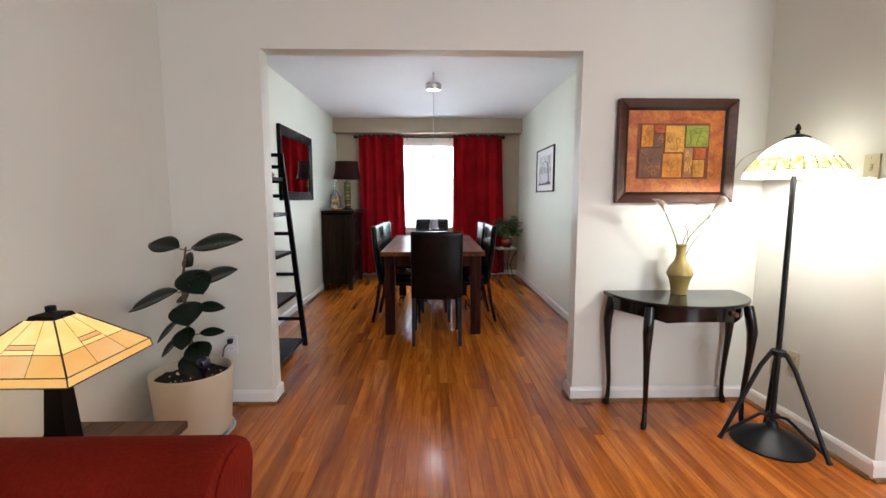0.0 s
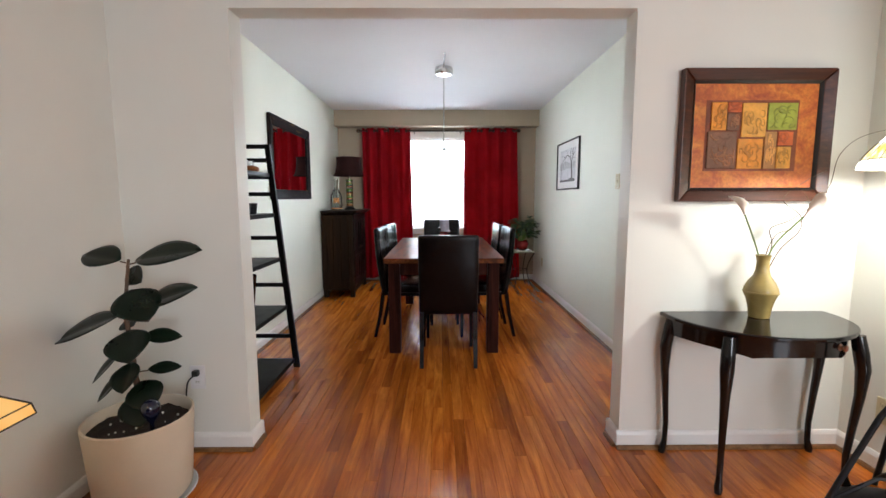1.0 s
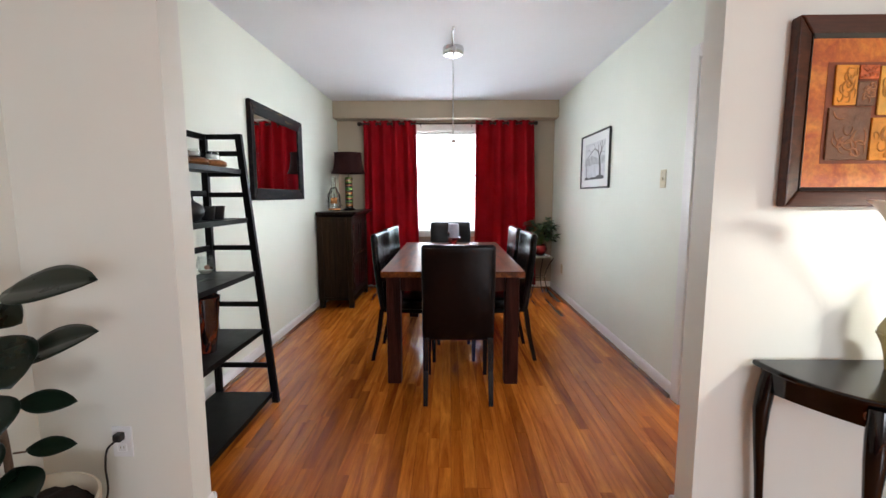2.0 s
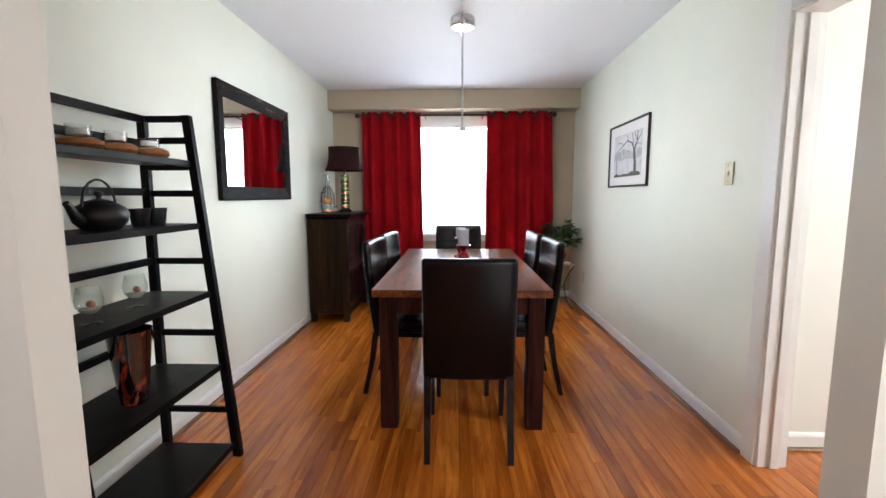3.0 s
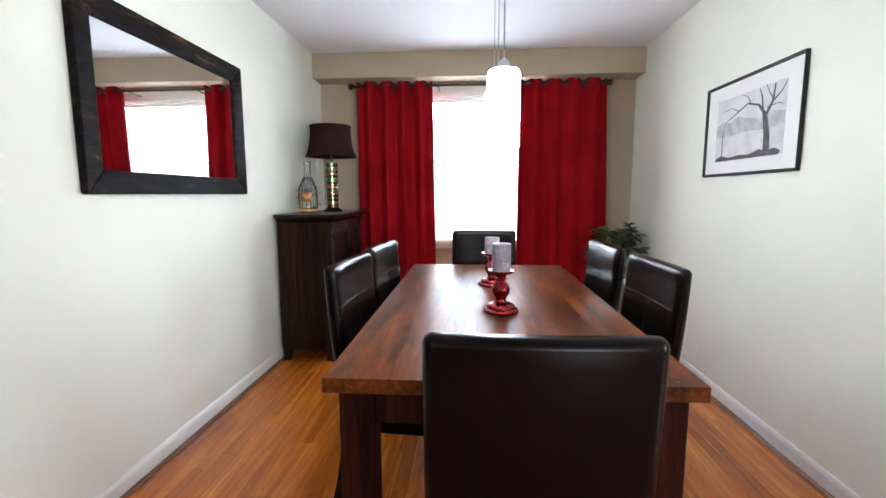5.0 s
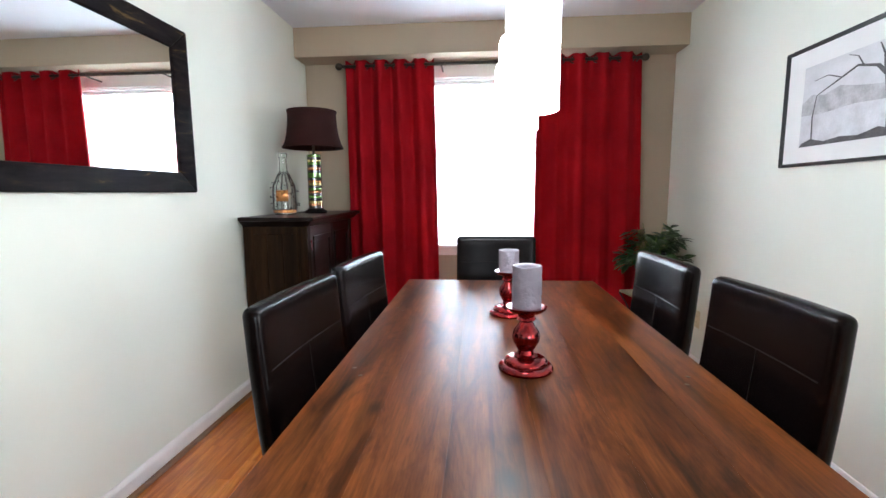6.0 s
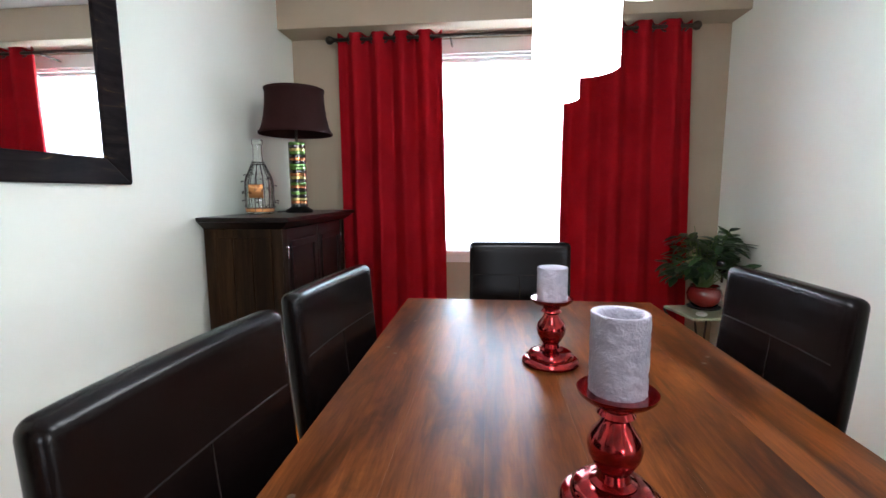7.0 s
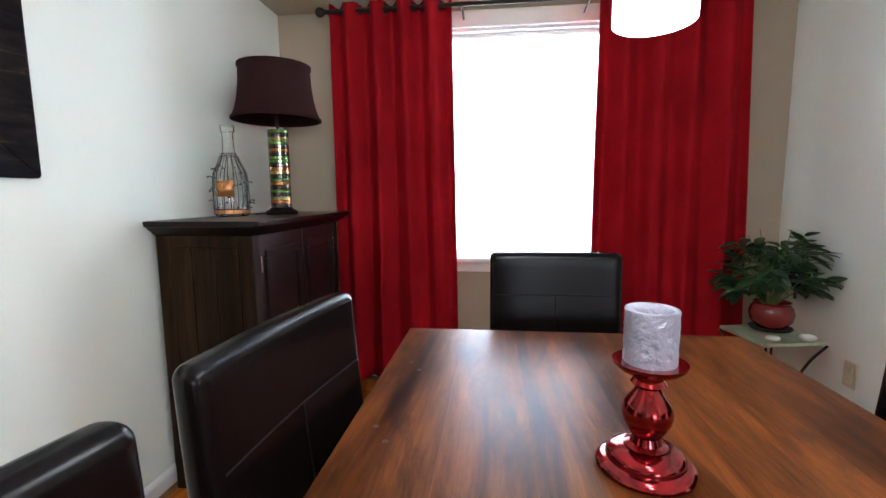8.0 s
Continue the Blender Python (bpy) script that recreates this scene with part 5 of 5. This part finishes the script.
for y, zb in ((5.292, 1.372), (5.632, 1.38), (5.964, 1.398)):
    rel(part("cord", tube([(0.761, y, zb + 0.285), (0.761, y, 2.425)], 0.0028, 8), M_CHROME, pend), pend)
    rel(part("socket_cap", lathe([(0.016, zb + 0.256), (0.022, zb + 0.257), (0.017, zb + 0.28), (0.007, zb + 0.29)], 18, (0.761, y, 0)), M_CHROME, pend, smooth=True), pend)
    rel(part("glass_cylinder", lathe([(0.052, zb), (0.0555, zb + 0.002), (0.0555, zb + 0.236), (0.050, zb + 0.252), (0.018, zb + 0.255)], 36, (0.761, y, 0)), M_PEND, pend, "lit white glass cylinder", True), pend)

# ---- candle holders on the table ----
M_REDMERC, nt, pb = nodes_of("red_mercury_glass")
v = coords(nt)
c = ramp(nt, tex_noise(nt, v, 45, 4), [(0.35, (0.16, 0.004, 0.006)), (0.65, (0.38, 0.012, 0.014))])
nt.links.new(c, pb.inputs["Base Color"])
pb.inputs["Metallic"].default_value, pb.inputs["Roughness"].default_value, pb.inputs["Coat Weight"].default_value = 0.9, 0.16, 0.6
M_WAX = surface("lavender_grey_wax", (0.34, 0.32, 0.38), 0.6, scale=30, vary=0.08, fine=70, relief=0.9, depth=0.006)
M_WICK = surface("burnt_wick", (0.03, 0.025, 0.02), 0.9)


def candle(at, tall, label, label2):
    h = thing("candle_holder", label, "candle holder", at, group="candle holders on the table")
    prof = [(0.062, 0), (0.0675, 0.003), (0.069, 0.008), (0.0665, 0.013), (0.060, 0.0165), (0.0545, 0.018), (0.0545, 0.021), (0.0535, 0.026), (0.047, 0.032), (0.036, 0.0355), (0.022, 0.042), (0.019, 0.052), (0.024, 0.058), (0.033, 0.075), (0.035, 0.088), (0.031, 0.102), (0.02, 0.116), (0.017, 0.124), (0.024, 0.13), (0.02, 0.137), (0.022, 0.143), (0.041, 0.150), (0.0485, 0.157), (0.050, 0.162), (0.045, 0.162), (0.0, 0.157)]
    part("base", lathe(prof[:10] + [(0.030, 0.0365), (0.004, 0.037)], 44), M_REDMERC, h, smooth=True)
    part("stem", lathe([(0.004, 0.0375)] + [(0.030, 0.0378)] + prof[10:21] + [(0.004, prof[20][1] + 0.0005)], 44), M_REDMERC, h, smooth=True)
    part("dish", lathe([(0.004, prof[20][1] + 0.001), (0.0225, prof[20][1] + 0.0015)] + prof[21:], 44), M_REDMERC, h, smooth=True)
    w = thing("pillar_candle", label2, "candle", (at[0], at[1], at[2] + 0.1585), group="pillar candles")
    b = bmesh.new()
    rings = []
    for i in range(25):
        z = (tall - 0.002) * i / 24
        ring = []
        for j in range(56):
            a = 2 * math.pi * j / 56
            r = 0.0345 + 0.0046 * (0.4 - abs(noise.noise(Vector((math.cos(a) * 2.6, math.sin(a) * 2.6, z * 75)) * 1.5 + Vector(at) * 3)))
            ring.append(b.verts.new((r * math.cos(a), r * math.sin(a), z)))
        rings.append(ring)
    for r, z in ((0.0345, tall), (0.0285, tall - 0.0015), (0.025, tall - 0.008), (0.0235, tall - 0.026), (0.018, tall - 0.031), (0.0, tall - 0.032)):
        rings.append([b.verts.new((max(r, 0.0004) * math.cos(2 * math.pi * j / 56), max(r, 0.0004) * math.sin(2 * math.pi * j / 56), z)) for j in range(56)])
    for p, q in zip(rings, rings[1:]):
        for j in range(56):
            b.faces.new((p[j], p[(j + 1) % 56], q[(j + 1) % 56], q[j]))
    b.faces.new(rings[0][::-1])
    part("wax", b, M_WAX, w, smooth=True)
    part("wick", tube([(0, 0, tall - 0.033), (0.001, 0, tall - 0.028), (0.003, 0, tall - 0.022)], 0.0012, 6), M_WICK, w)


candle((0.769, 5.402, TZ), 0.105, "red mercury glass candle holder under the pendant lights", "embossed grey-lavender pillar candle on a red holder")
candle((0.757, 5.903, TZ), 0.079, "red mercury glass candle holder towards the window", "embossed grey-lavender pillar candle, partly burned")

# ---- lamp and bottle on the cabinet ----
CZ = 1.0755
M_SHADEBR = cloth("brown_silk_shade", (0.030, 0.011, 0.010), 0.05, 0.6, 300)
tl2 = thing("table_lamp", "table lamp with a dark brown shade and a banded mosaic column", "lamp", (-0.475, 7.30, CZ))
part("base", lathe([(0.074, 0), (0.076, 0.008), (0.07, 0.018), (0.055, 0.024), (0.05, 0.032)], 32), M_BLACKWOOD, tl2, smooth=True)
mosaic = [surface("mosaic_green", (0.10, 0.20, 0.03), 0.12, 0.3, 60, 0.4, coat=0.5), surface("mosaic_copper", (0.42, 0.15, 0.05), 0.15, 0.6, 60, 0.4, coat=0.5), surface("mosaic_dark", (0.03, 0.025, 0.015), 0.12, 0.2, 60, 0.3, coat=0.5), surface("mosaic_gold", (0.35, 0.28, 0.09), 0.15, 0.5, 60, 0.4, coat=0.5)]
order = [2, 1, 3, 2, 0, 2, 1, 0, 2, 3, 1, 2, 0, 0, 2, 1, 2, 0, 3, 2, 0]
h = 0.36 / len(order)
for i, k in enumerate(order):
    z = 0.033 + i * h
    part("mosaic_band", lathe([(0.044, z), (0.0475, z + 0.002), (0.0475, z + h - 0.002), (0.044, z + h - 0.0003)], 28), mosaic[k], tl2)
part("neck", tube([(0, 0, 0.39), (0, 0, 0.48)], 0.008, 10), M_BRONZE, tl2)
sp = [(0.160, 0.676), (0.158, 0.655), (0.161, 0.595), (0.169, 0.533), (0.181, 0.482), (0.199, 0.44)]
part("shade", lathe(sp + [(r - 0.003, z) for r, z in sp[::-1]], 48, closed=True), M_SHADEBR, tl2, smooth=True)
for r, z in ((0.161, 0.675), (0.1995, 0.441)):
    part("shade_trim", lathe([(r - 0.003, z - 0.005), (r + 0.002, z - 0.005), (r + 0.002, z + 0.005), (r - 0.003, z + 0.005)], 48, closed=True), M_SHADEBR, tl2)
part("lamp_cord", tube(curve([(-0.06, -0.03, 0.006), (-0.10, -0.06, 0.004), (-0.13, 0.02, 0.004), (-0.17, 0.1, 0.004)]), 0.003, 6), M_BLACKFRAME, tl2)

M_BOTTLE = glass("clear_bottle_glass", (0.92, 0.95, 0.93))
M_WIRE = surface("rusty_wire", (0.05, 0.04, 0.035), 0.6, 0.4, vary=0.3)
M_LABEL = surface("copper_label", (0.62, 0.27, 0.09), 0.3, 0.6, vary=0.15)
bo = thing("wire_bottle", "clear glass bottle wrapped in dark wire with a copper label", "bottle", (-0.606, 7.105, CZ))
bp = [(0.055, 0), (0.066, 0.004), (0.068, 0.02), (0.068, 0.15), (0.062, 0.19), (0.04, 0.235), (0.026, 0.275), (0.023, 0.34), (0.024, 0.36), (0.029, 0.362), (0.029, 0.385), (0.024, 0.39)]
part("glass", lathe(bp + [(r - 0.004, max(0.006, z)) for r, z in bp[::-1]], 32, closed=True), M_BOTTLE, bo, smooth=True)


def bottle_r(z):
    for (r0, z0), (r1, z1) in zip(bp[1:], bp[2:]):
        if z0 <= z <= z1:
            return r0 + (r1 - r0) * (z - z0) / max(1e-6, z1 - z0)
    return 0.03


for i in range(14):
    a = 2 * math.pi * i / 14
    zs = [0.01, 0.06, 0.11, 0.155, 0.19, 0.225, 0.26]
    part("wire", tube([((bottle_r(z) + 0.0035) * math.cos(a + 0.1 * math.sin(9 * z + i)), (bottle_r(z) + 0.0035) * math.sin(a + 0.1 * math.sin(9 * z + i)), z) for z in zs], 0.0022, 5), M_WIRE, bo)
for z in (0.012, 0.03, 0.26, 0.27):
    part("wire_ring", lathe([(bottle_r(z) + 0.002, z - 0.0015), (bottle_r(z) + 0.005, z - 0.0015), (bottle_r(z) + 0.005, z + 0.0015), (bottle_r(z) + 0.002, z + 0.0015)], 28, closed=True), M_WIRE, bo)
rng = random.Random(4)
for i in range(34):
    a, z = rng.uniform(0, 6.28), rng.uniform(0.02, 0.22)
    r = bottle_r(z) + 0.003
    d = rng.uniform(0.012, 0.024)
    part("barb", tube([(r * math.cos(a), r * math.sin(a), z), ((r + d * 0.6) * math.cos(a + 0.06), (r + d * 0.6) * math.sin(a + 0.06), z + 0.006), ((r + d) * math.cos(a), (r + d) * math.sin(a), z + 0.002)], [0.002, 0.002, 0.0042], 5), M_WIRE, bo)
b = bmesh.new()
pr = []
for i in range(9):
    a = radians(-108 + 60 * i / 8)
    pr.append([b.verts.new((0.0745 * math.cos(a), 0.0745 * math.sin(a), z)) for z in (0.085, 0.155)])
for p, q in zip(pr, pr[1:]):
    b.faces.new((p[0], q[0], q[1], p[1]))
o = part("label_plate", b, M_LABEL, bo, "copper-coloured label", True)
o.modifiers.new("thickness", "SOLIDIFY").thickness = 0.0012
part("label_plate", lathe([(0.0695, 0.013), (0.072, 0.013), (0.072, 0.029), (0.0695, 0.029)], 28, closed=True), M_LABEL, bo)

# ---- plant stand in the corner ----
M_SLATE = surface("pale_green_slate", (0.36, 0.37, 0.24), 0.5, scale=10, vary=0.2, fine=60, relief=0.3)
M_PEBB = surface("white_pebble", (0.66, 0.64, 0.60), 0.6, vary=0.08)
M_REDGLAZE = surface("red_glaze", (0.20, 0.012, 0.01), 0.12, scale=10, vary=0.2, fine=40, relief=0.02, coat=0.6, rough_vary=0.04)
SX, SY, SZT = 1.835, 7.462, 0.50
stand = thing("plant_stand", "small wrought iron stand with a square slate top", "plant stand", (SX, SY, 0), 11)
part("slate_top", box(-0.146, 0.146, -0.146, 0.146, SZT - 0.016, SZT, 0.004), M_SLATE, stand, "pale greenish slate top")
for sx in (-1, 1):
    for sy in (-1, 1):
        part("leg", tube(curve([(0.145 * sx, 0.145 * sy, SZT - 0.017), (0.10 * sx, 0.10 * sy, 0.38), (0.07 * sx, 0.07 * sy, 0.24), (0.10 * sx, 0.10 * sy, 0.08), (0.14 * sx, 0.14 * sy, 0.0)]), 0.006, 8), M_IRON, stand, smooth=True)
part("ring", lathe([(0.096, 0.236), (0.104, 0.236), (0.104, 0.244), (0.096, 0.244)], 28, closed=True), M_IRON, stand)
for x, y, s in ((-0.06, -0.12, 0.030), (0.09, -0.11, 0.036), (0.12, -0.07, 0.022)):
    p = thing("pebble", "smooth pale pebble on the slate top", "pebble", (SX + x, SY + y, SZT), group="pebbles on the stand")
    b = bmesh.new()
    bmesh.ops.create_icosphere(b, subdivisions=3, radius=1.0, matrix=Matrix.LocRotScale((0, 0, s * 0.45), None, (s, s * 0.75, s * 0.45)))
    part("stone", b, M_PEBB, p, smooth=True)
rp = thing("plant_pot", "round glossy red glazed plant pot on a dark saucer", "plant pot", (SX + 0.035, SY + 0.065, SZT))
part("pot", lathe([(0.05, 0.012), (0.06, 0.014), (0.088, 0.05), (0.094, 0.085), (0.085, 0.115), (0.075, 0.128), (0.08, 0.138), (0.073, 0.138), (0.07, 0.12), (0.0, 0.118)], 36), M_REDGLAZE, rp, smooth=True)
part("saucer", lathe([(0.06, 0.0), (0.085, 0.006), (0.09, 0.014), (0.082, 0.014), (0.0, 0.0115)], 32), M_IRON, rp, "dark saucer", True)
M_GREEN = surface("leafy_green", (0.014, 0.042, 0.010), 0.38, scale=14, vary=0.35, fine=60, relief=0.1)
M_GREEN2 = surface("pale_leafy_green", (0.034, 0.085, 0.018), 0.4, scale=14, vary=0.3, fine=60, relief=0.1)
bush = thing("potted_plant", "bushy green houseplant with pointed leaves in the red pot", "plant", (SX + 0.035, SY + 0.065, SZT + 0.12))
rng = random.Random(21)
BX, BY, BZ = SX + 0.02, SY + 0.065, SZT + 0.12
for i in range(58):
    a = rng.uniform(0, 2 * math.pi)
    out, high = rng.uniform(0.05, 0.215), rng.uniform(0.08, 0.39)
    high *= 1 - 0.5 * (out / 0.24) ** 2
    end = Vector((BX + out * math.cos(a), BY + out * math.sin(a), BZ + high))
    end.x, end.y = min(end.x, XR - 0.05), min(end.y, YB - 0.14)
    base = Vector((BX + 0.02 * math.cos(a), BY + 0.02 * math.sin(a), BZ))
    mid = base.lerp(end, 0.55) + Vector((0, 0, 0.03))
    rel(part("stem", tube(curve([base, mid, end], 4), 0.0018, 5), M_STEM, bush), bush)
    for q in range(rng.randint(4, 6)):
        aa = a + rng.uniform(-1.3, 1.3)
        L = rng.uniform(0.06, 0.11)
        root = mid.lerp(end, rng.uniform(0.4, 1.0))
        tip = root + Vector((L * math.cos(aa), L * math.sin(aa), rng.uniform(-0.05, 0.045)))
        tip.x, tip.y = min(tip.x, XR - 0.01), min(tip.y, YB - 0.12)
        leaf_at(bush, root, tip, rng.uniform(0.03, 0.046), rng.choice((M_GREEN, M_GREEN, M_GREEN2)), rng.uniform(0.1, 0.3), rng.uniform(-0.5, 0.5), 0.004)
watering_globe((SX + 0.10, SY + 0.013, SZT + 0.165), "dark blue glass watering globe among the leaves")

# ---- ladder shelf ----
lad = thing("ladder_shelf", "black-brown leaning ladder shelf with five shelves", "shelf", (-0.5, 4.08, 0))
LY0, LY1, LZ = 3.695, 4.535, 1.597
XBK = -0.672


def front_x(z):
    return -0.327 - (0.47 - 0.327) * z / LZ


def lp(name, bm, label=""):
    return rel(part(name, bm, M_BLACKWOOD, lad, label), lad)


for y0, y1 in ((LY0, LY0 + 0.03), (LY1 - 0.03, LY1)):
    yc = (y0 + y1) / 2
    lp("back_post", box(XBK - 0.018, XBK + 0.018, y0, y1, 0, LZ, 0.002))
    lp("front_post", hexa([(front_x(0) - 0.02, y0, 0), (front_x(0) + 0.02, y0, 0), (front_x(0) + 0.02, y1, 0), (front_x(0) - 0.02, y1, 0)], [(front_x(LZ) - 0.018, y0, LZ), (front_x(LZ) + 0.018, y0, LZ), (front_x(LZ) + 0.018, y1, LZ), (front_x(LZ) - 0.018, y1, LZ)], 0.002))
    for z in (1.582, 1.488, 1.372, 1.255, 0.948, 0.61, 0.233):
        lp("rung", box(XBK + 0.0185, front_x(z) - 0.0195, yc - 0.009, yc + 0.009, z - 0.014, z + 0.014, 0.002))
for z in (1.582, 1.475, 1.262, 0.948, 0.61):
    lp("back_rail", box(XBK - 0.009, XBK + 0.009, LY0 + 0.0305, LY1 - 0.0305, z - 0.016, z + 0.016, 0.002))
SHELVES = (1.398, 1.122, 0.81, 0.463, 0.07)
for z in SHELVES:
    lp("shelf_board", box(XBK - 0.012, front_x(z) - 0.0195, LY0 + 0.031, LY1 - 0.031, z - 0.018, z, 0.002))
    lp("shelf_lip", box(front_x(z) - 0.019, front_x(z) - 0.004, LY0 + 0.031, LY1 - 0.031, z - 0.026, z + 0.0015, 0.002))

M_BOWL = wood("turned_wood", (0.16, 0.05, 0.015), (0.42, 0.17, 0.05), 0.4, "x", 2.0, 0.0)

M_CLEAR = thin_glass("clear_glass", (0.95, 0.96, 0.95))
for y in (4.39, 4.205, 4.04):
    t = thing("tealight_holder", "round wooden tealight holder with a clear glass cup", "candle holder", (-0.555, y, SHELVES[0]), group="tealight holders on the shelf")
    part("wood_base", lathe([(0.045, 0), (0.062, 0.008), (0.070, 0.02), (0.066, 0.034), (0.05, 0.043), (0.03, 0.044)], 32), M_BOWL, t, "turned brown wood", True)
    part("glass_cup", lathe([(0.032, 0.0445), (0.036, 0.05), (0.038, 0.085), (0.035, 0.085), (0.033, 0.052), (0.0, 0.05)], 24), M_CLEAR, t, "clear glass cup", True)
    part("candle", lathe([(0.031, 0.0525), (0.0315, 0.072), (0.003, 0.073)], 20), M_MAT, t, "white tealight candle")

M_CASTIRON = surface("cast_iron", (0.006, 0.006, 0.0065), 0.42, 0.0, 12, 0.3, 160, 0.35)
tea = thing("teapot", "black cast iron teapot with a hoop handle", "teapot", (-0.555, 4.10, SHELVES[1]))
part("pot", lathe([(0.05, 0), (0.06, 0.004), (0.082, 0.03), (0.088, 0.055), (0.08, 0.078), (0.058, 0.093), (0.05, 0.096)], 36), M_CASTIRON, tea, smooth=True)
part("lid", lathe([(0.05, 0.0965), (0.047, 0.102), (0.025, 0.109), (0.008, 0.112), (0.007, 0.12), (0.014, 0.126), (0.013, 0.136), (0.004, 0.139)], 28), M_CASTIRON, tea, smooth=True)
part("spout", tube(curve([(0, -0.075, 0.04), (0, -0.105, 0.055), (0, -0.125, 0.085), (0, -0.138, 0.098)], 4), [0.019, 0.019, 0.018, 0.017, 0.016, 0.015, 0.014, 0.0135, 0.0125, 0.012, 0.0115, 0.011, 0.0105], 12), M_CASTIRON, tea, smooth=True)
part("handle", tube([(0, 0.075 * math.cos(a), 0.085 + 0.095 * math.sin(a)) for a in [math.pi * i / 16 for i in range(17)]], 0.0042, 8), M_CASTIRON, tea, smooth=True)
for y in (4.285, 4.385):
    c = thing("tea_cup", "small black cast iron tea cup", "cup", (-0.545, y, SHELVES[1]), group="tea cups")
    part("cup", lathe([(0.027, 0), (0.03, 0.003), (0.04, 0.072), (0.0375, 0.072), (0.028, 0.01), (0.0, 0.008)], 28), M_CASTIRON, c, smooth=True)

M_SHELLY = surface("seashell", (0.45, 0.2, 0.13), 0.5, vary=0.3, scale=40)
M_SAND = surface("pale_sand", (0.55, 0.52, 0.45), 0.95, fine=300, relief=0.5)
for y, x in ((4.212, -0.535), (3.975, -0.52)):
    g = thing("snifter_glass", "clear snifter glass filled with sand and a shell", "glass", (x, y, SHELVES[2]), group="snifter glasses")
    g.scale = (0.8, 0.8, 0.86)
    part("glass", lathe([(0.042, 0), (0.042, 0.002), (0.008, 0.007), (0.005, 0.02), (0.007, 0.032), (0.028, 0.042), (0.05, 0.07), (0.054, 0.095), (0.047, 0.13), (0.042, 0.15), (0.0405, 0.15), (0.0455, 0.13), (0.0525, 0.095), (0.048, 0.07), (0.026, 0.044), (0.0, 0.04)], 36), M_CLEAR, g, smooth=True)
    part("sand", lathe([(0.004, 0.0425), (0.024, 0.0455), (0.04, 0.062), (0.035, 0.066), (0.003, 0.064)], 28), M_SAND, g, "pale sand", True)
    part("shell", lathe([(0.0, 0.0), (0.012, 0.006), (0.017, 0.016), (0.012, 0.026), (0.005, 0.034), (0.0, 0.04)], 14), M_SHELLY, g, "reddish sea shell", True).matrix_local = pose(0.008, -0.004, 0.075, 50, 20, 30)

M_AMBERV, nt, pb = nodes_of("amber_black_glass")
v = coords(nt, (1, 1, 0.35))
c = ramp(nt, tex_noise(nt, v, 22, 4, 0.6, 1.5), [(0.5, (0.006, 0.003, 0.003)), (0.6, (0.11, 0.014, 0.006)), (0.74, (0.42, 0.07, 0.014))])
nt.links.new(c, pb.inputs["Base Color"])
pb.inputs["Roughness"].default_value, pb.inputs["Coat Weight"].default_value = 0.08, 0.8
av = thing("art_glass_vase", "tall tapered black and amber art glass vase", "vase", (-0.50, 4.115, SHELVES[3]))
part("body", lathe([(0.04, 0), (0.045, 0.004), (0.052, 0.06), (0.066, 0.19), (0.076, 0.285), (0.0725, 0.286), (0.062, 0.19), (0.046, 0.05), (0.0, 0.04)], 36), M_AMBERV, av, smooth=True)

# made-up window out of view, added round the hall fill lamp
added_win = thing("window_3", "added white-framed side window, out of view, round the hall fill lamp", "window", (4.46, 3.0, 0.8), kind="structure")
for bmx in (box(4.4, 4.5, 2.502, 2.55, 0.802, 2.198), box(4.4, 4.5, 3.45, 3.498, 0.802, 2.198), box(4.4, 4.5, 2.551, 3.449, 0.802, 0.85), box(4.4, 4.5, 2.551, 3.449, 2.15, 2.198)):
    rel(part("window_frame", bmx, M_TRIM, added_win), added_win)

# ---- oak strip floor, board by board ----
PW = 0.0572
FX0, FX1 = XL + 0.001, 4.39
rng = random.Random(77)
LENGTHS = (0.6, 0.8, 1.0, 1.25, 1.5, 1.8, 2.2)
plank_mesh = {}
for L in LENGTHS:
    b = box(-PW / 2 + 0.0003, PW / 2 - 0.0003, 0.0003, L - 0.0003, -0.0118, 0.0, 0)
    top = [e for e in b.edges if all(v.co.z > -0.001 for v in e.verts)]
    bmesh.ops.bevel(b, geom=top, offset=0.0007, segments=1, affect="EDGES")
    me = bpy.data.meshes.new("plank")
    b.to_mesh(me)
    b.free()
    me.materials.append(M_PLANK)
    plank_mesh[L] = me
verts, faces = [], []


def rest_plank(x, y0, y1):
    a, e, k = PW / 2 - 0.0003, 0.0007, len(verts)
    for w, z, s in ((a, -0.0118, 0.0003), (a, -e, 0.0003), (a - e, 0.0, 0.001)):
        verts.extend([(x - w, y0 + s, z), (x + w, y0 + s, z), (x + w, y1 - s, z), (x - w, y1 - s, z)])
    for o in (0, 4):
        for i in range(4):
            j = (i + 1) % 4
            faces.append((k + o + i, k + o + j, k + o + 4 + j, k + o + 4 + i))
    faces.append((k + 8, k + 9, k + 10, k + 11))


made = 0
i = 0
while FX0 + (i + 1) * PW < FX1:
    xc = FX0 + (i + 0.5) * PW
    y = -2.99 - rng.uniform(0, 0.5)
    end = YB - 0.001 if xc < XR + 0.1 else 4.76
    while y < end - 0.02:
        L = rng.choice(LENGTHS)
        y1 = min(y + L, end)
        near = 2.35 < y and y1 < 6.1 and xc < 2.3 and made < 300
        if near and y1 == y + L:
            o = new("plank", plank_mesh[L])
            o.location = (xc, y, 0)
            o.parent = floor
            made += 1
        else:
            rest_plank(xc, max(y, -2.99), y1)
        y = y1
    i += 1
me = bpy.data.meshes.new("strip_flooring")
me.from_pydata(verts, [], faces)
me.materials.append(M_PLANKS)
tagged(new("strip_flooring", me), "honey oak strip flooring", "", "", "stuff").parent = floor
